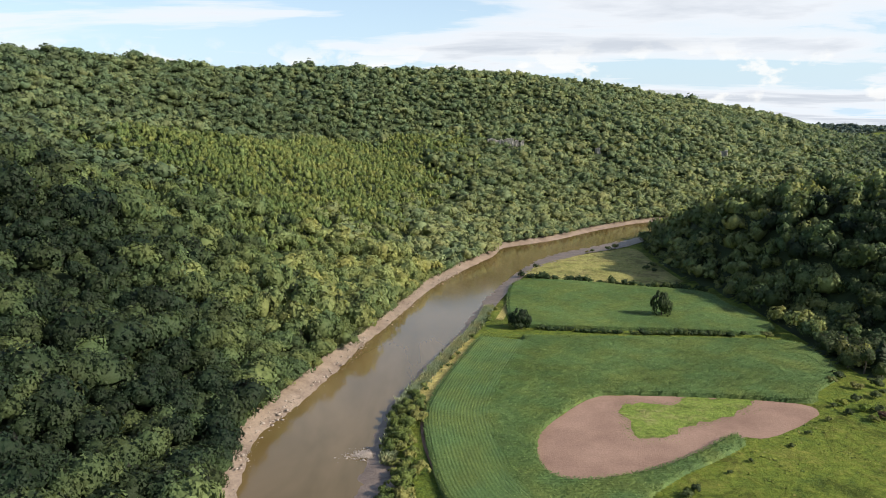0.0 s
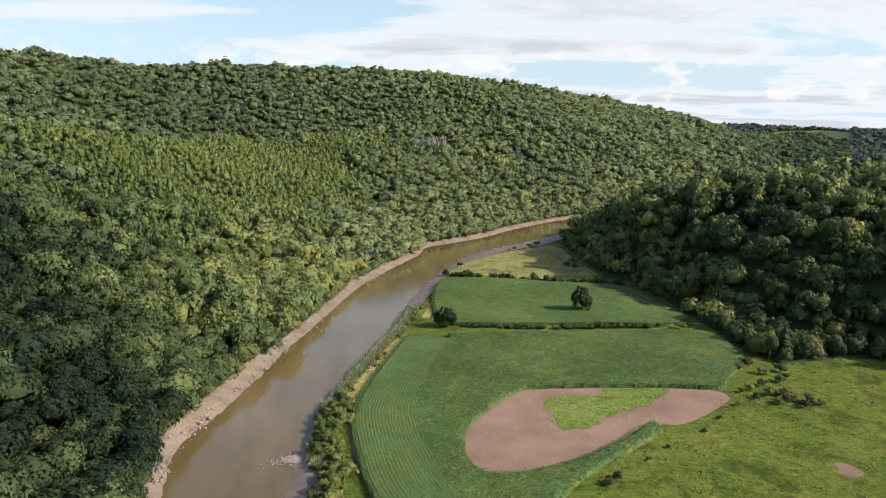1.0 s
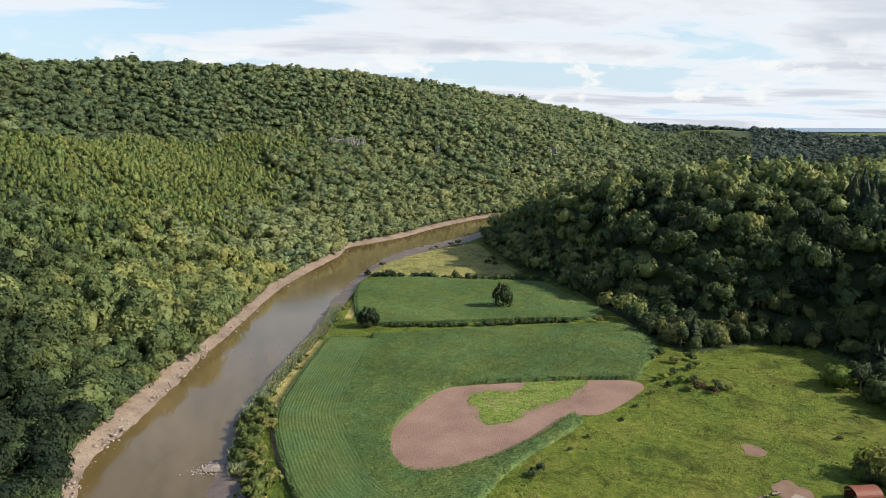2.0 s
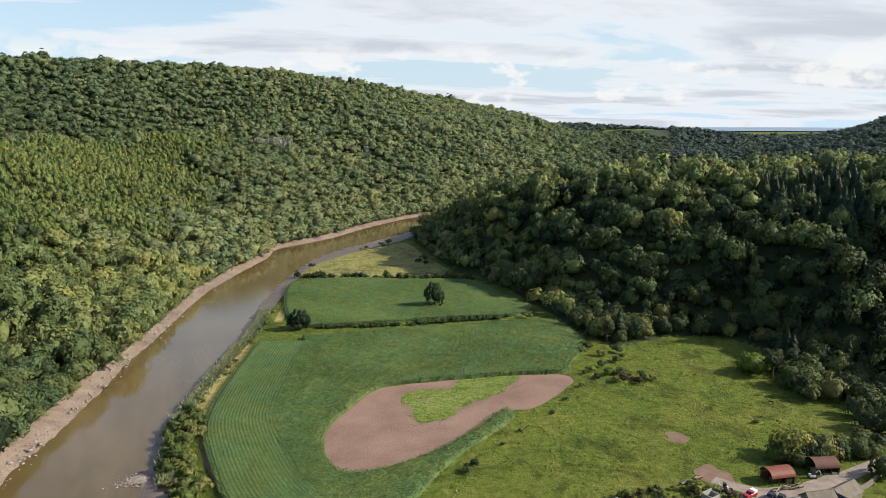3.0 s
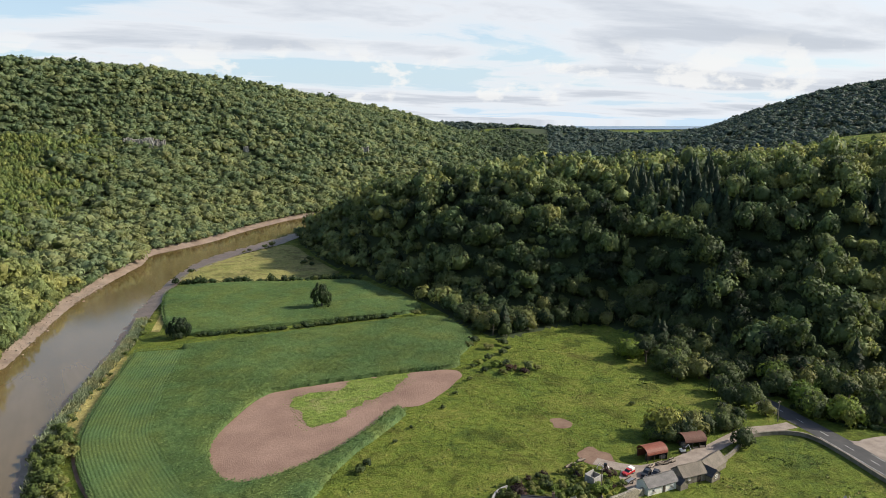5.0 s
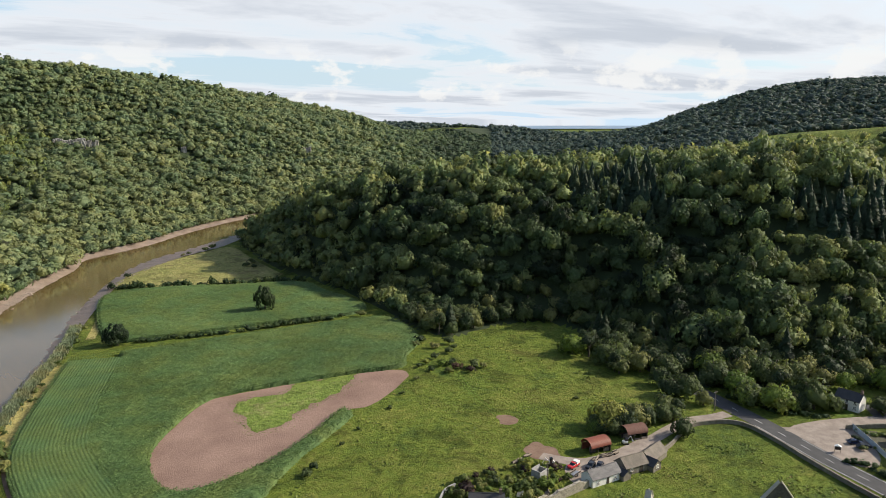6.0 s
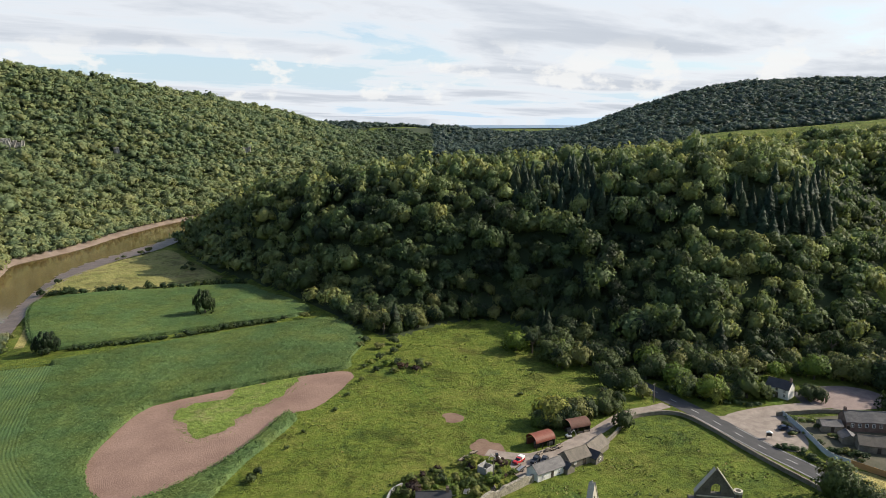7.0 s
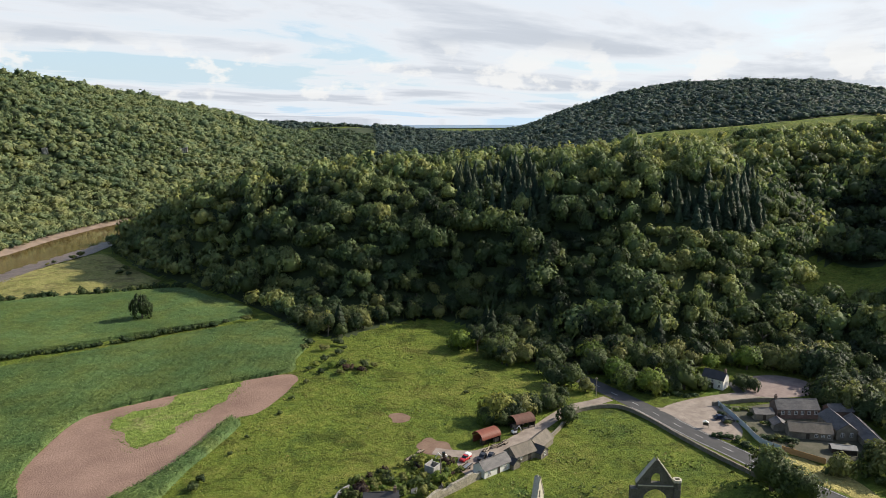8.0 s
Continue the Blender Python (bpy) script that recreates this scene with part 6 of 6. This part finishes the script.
pole(120.5, 135.8)
pole(204.0, 122.5 + 22)
for x, y, t in ((104, 138.5, 20), (108, 137.6, -10), (111.5, 136.5, 40)):
    fr = thing("cold_frame", "pale glazed cold frame in the garden", "cold frame", x, y, turn=t)
    part("frame_box", box(bmesh.new(), -1.2, 1.2, -0.7, 0.7, 0, 0.45, 0.02), WHITE_PAINT, fr)
    part("glazing", prism(bmesh.new(), [(-1.2, 0.46), (1.2, 0.46), (1.2, 0.8), (-1.2, 0.55)], -0.7, 0.7), STEEL, fr)

# footbridge roof at the wood's edge
bridge = house("car_park_shelter", 288.5, 120.5, -52, 9.0, 3.2, 2.2, 3.0, DARK_WOOD, BROWN_SLATE, "long low timber shelter at the wood's edge", category="shelter")


# crags that break through the hillside trees
def crag(x, y, turn, long, tall, label):
    ob = thing("crag", label, "rock", x, y, turn=turn)
    u = -long / 2
    while u < long / 2:
        w = rng.uniform(2.0, 4.5)
        bm = bmesh.new()
        h = tall * rng.uniform(0.6, 1.1)
        box(bm, u, u + w * 1.1, -2.5 + rng.uniform(-0.8, 0.8), 4.0, -6.0, h)
        bmesh.ops.subdivide_edges(bm, edges=bm.edges, cuts=3, use_grid_fill=True)
        for v in bm.verts:
            v.co += Vector(rng.normal(0, 0.35, 3)) * Vector((1, 1, 1)).length / 1.7
        part("rock_face", bm, ROCK, ob)
        u += w
    return ob


for cx, cy, ct, cl, ch in CRAGS:
    crag(cx, cy, ct, cl, ch, "grey limestone crag among hillside trees")


# ---------------------------------------------------------------- stones, tussocks
def rubble(name, place, size, label):
    """Loose stones as one mass."""
    v, f = ICO1
    n = len(place)
    jag = rng.uniform(0.7, 1.25, (n, len(v), 1))
    sc = size[:, None, None] * rng.uniform(0.6, 1.3, (n, 1, 3)) * np.array([1, 1, 0.42])
    vs = v[None] * jag * sc + place[:, None, :]
    ts = f[None] + (np.arange(n) * len(v))[:, None, None]
    me = raw_mesh(name, vs.reshape(-1, 3), ts.reshape(-1, 3), PEBBLE)
    return tagged(new(name, me), label, "stones", "", "stuff")


shore = water_left[(water_left[:, 1] > 150) & (water_left[:, 1] < 480)]
pick = rng.integers(0, len(shore), 7000)
thick = np.clip(0.32 + 0.9 * wobble(shore[pick, 0] * 0 + pick, pick * 0.0, 5.0), 0.03, 1)
pick = pick[rng.uniform(size=7000) < thick]
away = rng.beta(1.6, 2.2, len(pick)) * 7.5
edge = np.stack([offset(shore, 1.0)[i] - shore[i] for i in range(len(shore))])
pts = shore[pick, :2] + edge[pick] * away[:, None] + rng.normal(0, 1.5, (len(pick), 2))
zz = 1.6 - 3.6 * (9.5 - away) / 12.5
rubble("shore_stones", np.column_stack([pts, zz + 0.1]), rng.gamma(1.1, 0.15, len(pick)).clip(0.06, 0.9), "pale stones scattered along the muddy shore")
pts = np.column_stack([rng.normal(-23.5, 2.6, 1500), rng.normal(203.5, 1.6, 1500)])
rubble("stone_spit", np.column_stack([pts, -0.95 + 0.5 * np.exp(-((pts[:, 0] + 23.5) ** 2 + (pts[:, 1] - 203.5) ** 2) / 8)]), rng.gamma(1.8, 0.085, 1500).clip(0.06, 0.42), "spit of pale stones reaching into the river")


def tufts(name, place, size, mat, tint, label, blades=5, wide=0.55, rise=0.5):
    """Grass tussocks: a few upright blades each."""
    n = len(place)
    a = rng.uniform(0, 2 * np.pi, (n, blades))
    l = size[:, None] * rng.uniform(0.6, 1.3, (n, blades))
    d = np.stack([np.cos(a), np.sin(a)], 2)
    s = np.stack([-np.sin(a), np.cos(a)], 2)
    foot = np.concatenate([place[:, None, :2] + d * 0.15 * l[..., None], np.repeat(place[:, None, 2:], blades, 1)], 2)
    out = np.zeros((n, blades, 3, 3))
    out[:, :, 0], out[:, :, 1], out[:, :, 2] = foot, foot, foot
    out[:, :, 0, :2] += s * wide * l[..., None]
    out[:, :, 1, :2] -= s * wide * l[..., None]
    out[:, :, 2, :2] += d * 0.5 * l[..., None]
    out[:, :, 2, 2] += rise * l
    me = raw_mesh(name, out.reshape(-1, 3), np.arange(n * blades * 3).reshape(-1, 3), mat, np.repeat(tint, blades * 3))
    return tagged(new(name, me), label, "grass", "", "stuff")


TUSSOCK = foliage("tussock_grass", (0.075, 0.11, 0.026), (0.12, 0.155, 0.034), (0.21, 0.20, 0.06), glow=0.1, boughs=False)
meadow_ring = curve([(58, 170), (97, 205), (132, 232), (150, 246), (170, 262), (205, 266), (224, 250), (216, 215), (210, 182), (200, 160), (180, 156), (150, 156), (132, 156), (112, 152), (92, 150), (70, 140)], 5.0, True)
abbey_ring = curve([(110, 60), (115, 100), (128, 126), (170, 131), (196, 132), (194, 108), (188, 85), (182, 55), (140, 50)], 5.0, True)
for nm, ring, x0, x1, y0, y1, n, least, label in (("meadow_tussocks", meadow_ring, 58, 230, 135, 268, 22000, 0.5, "rough grass tussocks in the meadow"), ("field_tussocks", abbey_ring, 105, 200, 50, 135, 14000, 0.4, "rough grass tufts in the abbey field")):
    q = np.column_stack([rng.uniform(x0, x1, n), rng.uniform(y0, y1, n)])
    rough = wobble(q[:, 0], q[:, 1], 8.0, 4.0) + 0.6 * wobble(q[:, 0], q[:, 1], 3.0, 8.0) + rng.normal(0, 0.35, n)
    keep = inside(q[:, 0], q[:, 1], ring) & (rough > least)
    q, rough = q[keep], rough[keep]
    tufts(nm, np.column_stack([q, height(q[:, 0], q[:, 1])]), (rng.gamma(3, 0.1, len(q)) * (0.7 + 0.6 * np.clip(rough, 0, 1))).clip(0.12, 0.8), TUSSOCK, np.clip(rng.normal(0.68, 0.22, len(q)) - 0.25 * np.clip(rough - 0.5, 0, 1), 0, 1), label, 3)
verge = bank_line[bank_line[:, 1] > 195]
q = verge[rng.integers(0, len(verge), 8500)] + rng.normal(0, 1.1, (8500, 2)) + np.array([-3.2, 1.1])
REED = foliage("reed_foliage", (0.11, 0.14, 0.07), (0.18, 0.21, 0.11), (0.28, 0.28, 0.15), glow=0.1, boughs=False)
tufts("bank_reeds", np.column_stack([q, np.full(len(q), -0.1)]), rng.uniform(0.7, 1.4, len(q)), REED, np.clip(rng.normal(0.65, 0.25, len(q)), 0, 1), "grey-green reeds along the river bank", 4, 0.2, 1.1)
reed_line = offset(water_left, 8.0)
reed_line = reed_line[(reed_line[:, 1] > 300) & (reed_line[:, 1] < 420)]
q = reed_line[rng.integers(0, len(reed_line), 1500)] + rng.normal(0, 1.3, (1500, 2))
tufts("bank_reeds", np.column_stack([q, np.full(len(q), 1.2)]), rng.uniform(0.7, 1.4, len(q)), REED, np.clip(rng.normal(0.4, 0.2, len(q)), 0, 1), "grey-green reeds below the hillside trees", 4, 0.2, 1.2)
weed_ring = curve(WEED_RING, 1.2, True)
q = np.column_stack([rng.uniform(58, 116, 9000), rng.uniform(208, 252, 9000)])
off, _, _ = nearest(q[:, 0], q[:, 1], np.concatenate([weed_ring, weed_ring[:1]]))
keep = (off < np.abs(rng.normal(0, 2.2, len(q)))) & inside(q[:, 0], q[:, 1], curve(SOIL_RING, 2.0, True))
q = q[keep]
tufts("weed_sprigs", np.column_stack([q, np.full(len(q), 0.05)]), rng.uniform(0.1, 0.3, len(q)), foliage("weed_leaves", (0.10, 0.17, 0.03), (0.13, 0.21, 0.035), (0.17, 0.24, 0.05), glow=0.1, boughs=False), rng.uniform(0, 1, len(q)), "scattered green weeds thinning out over bare soil", 3)
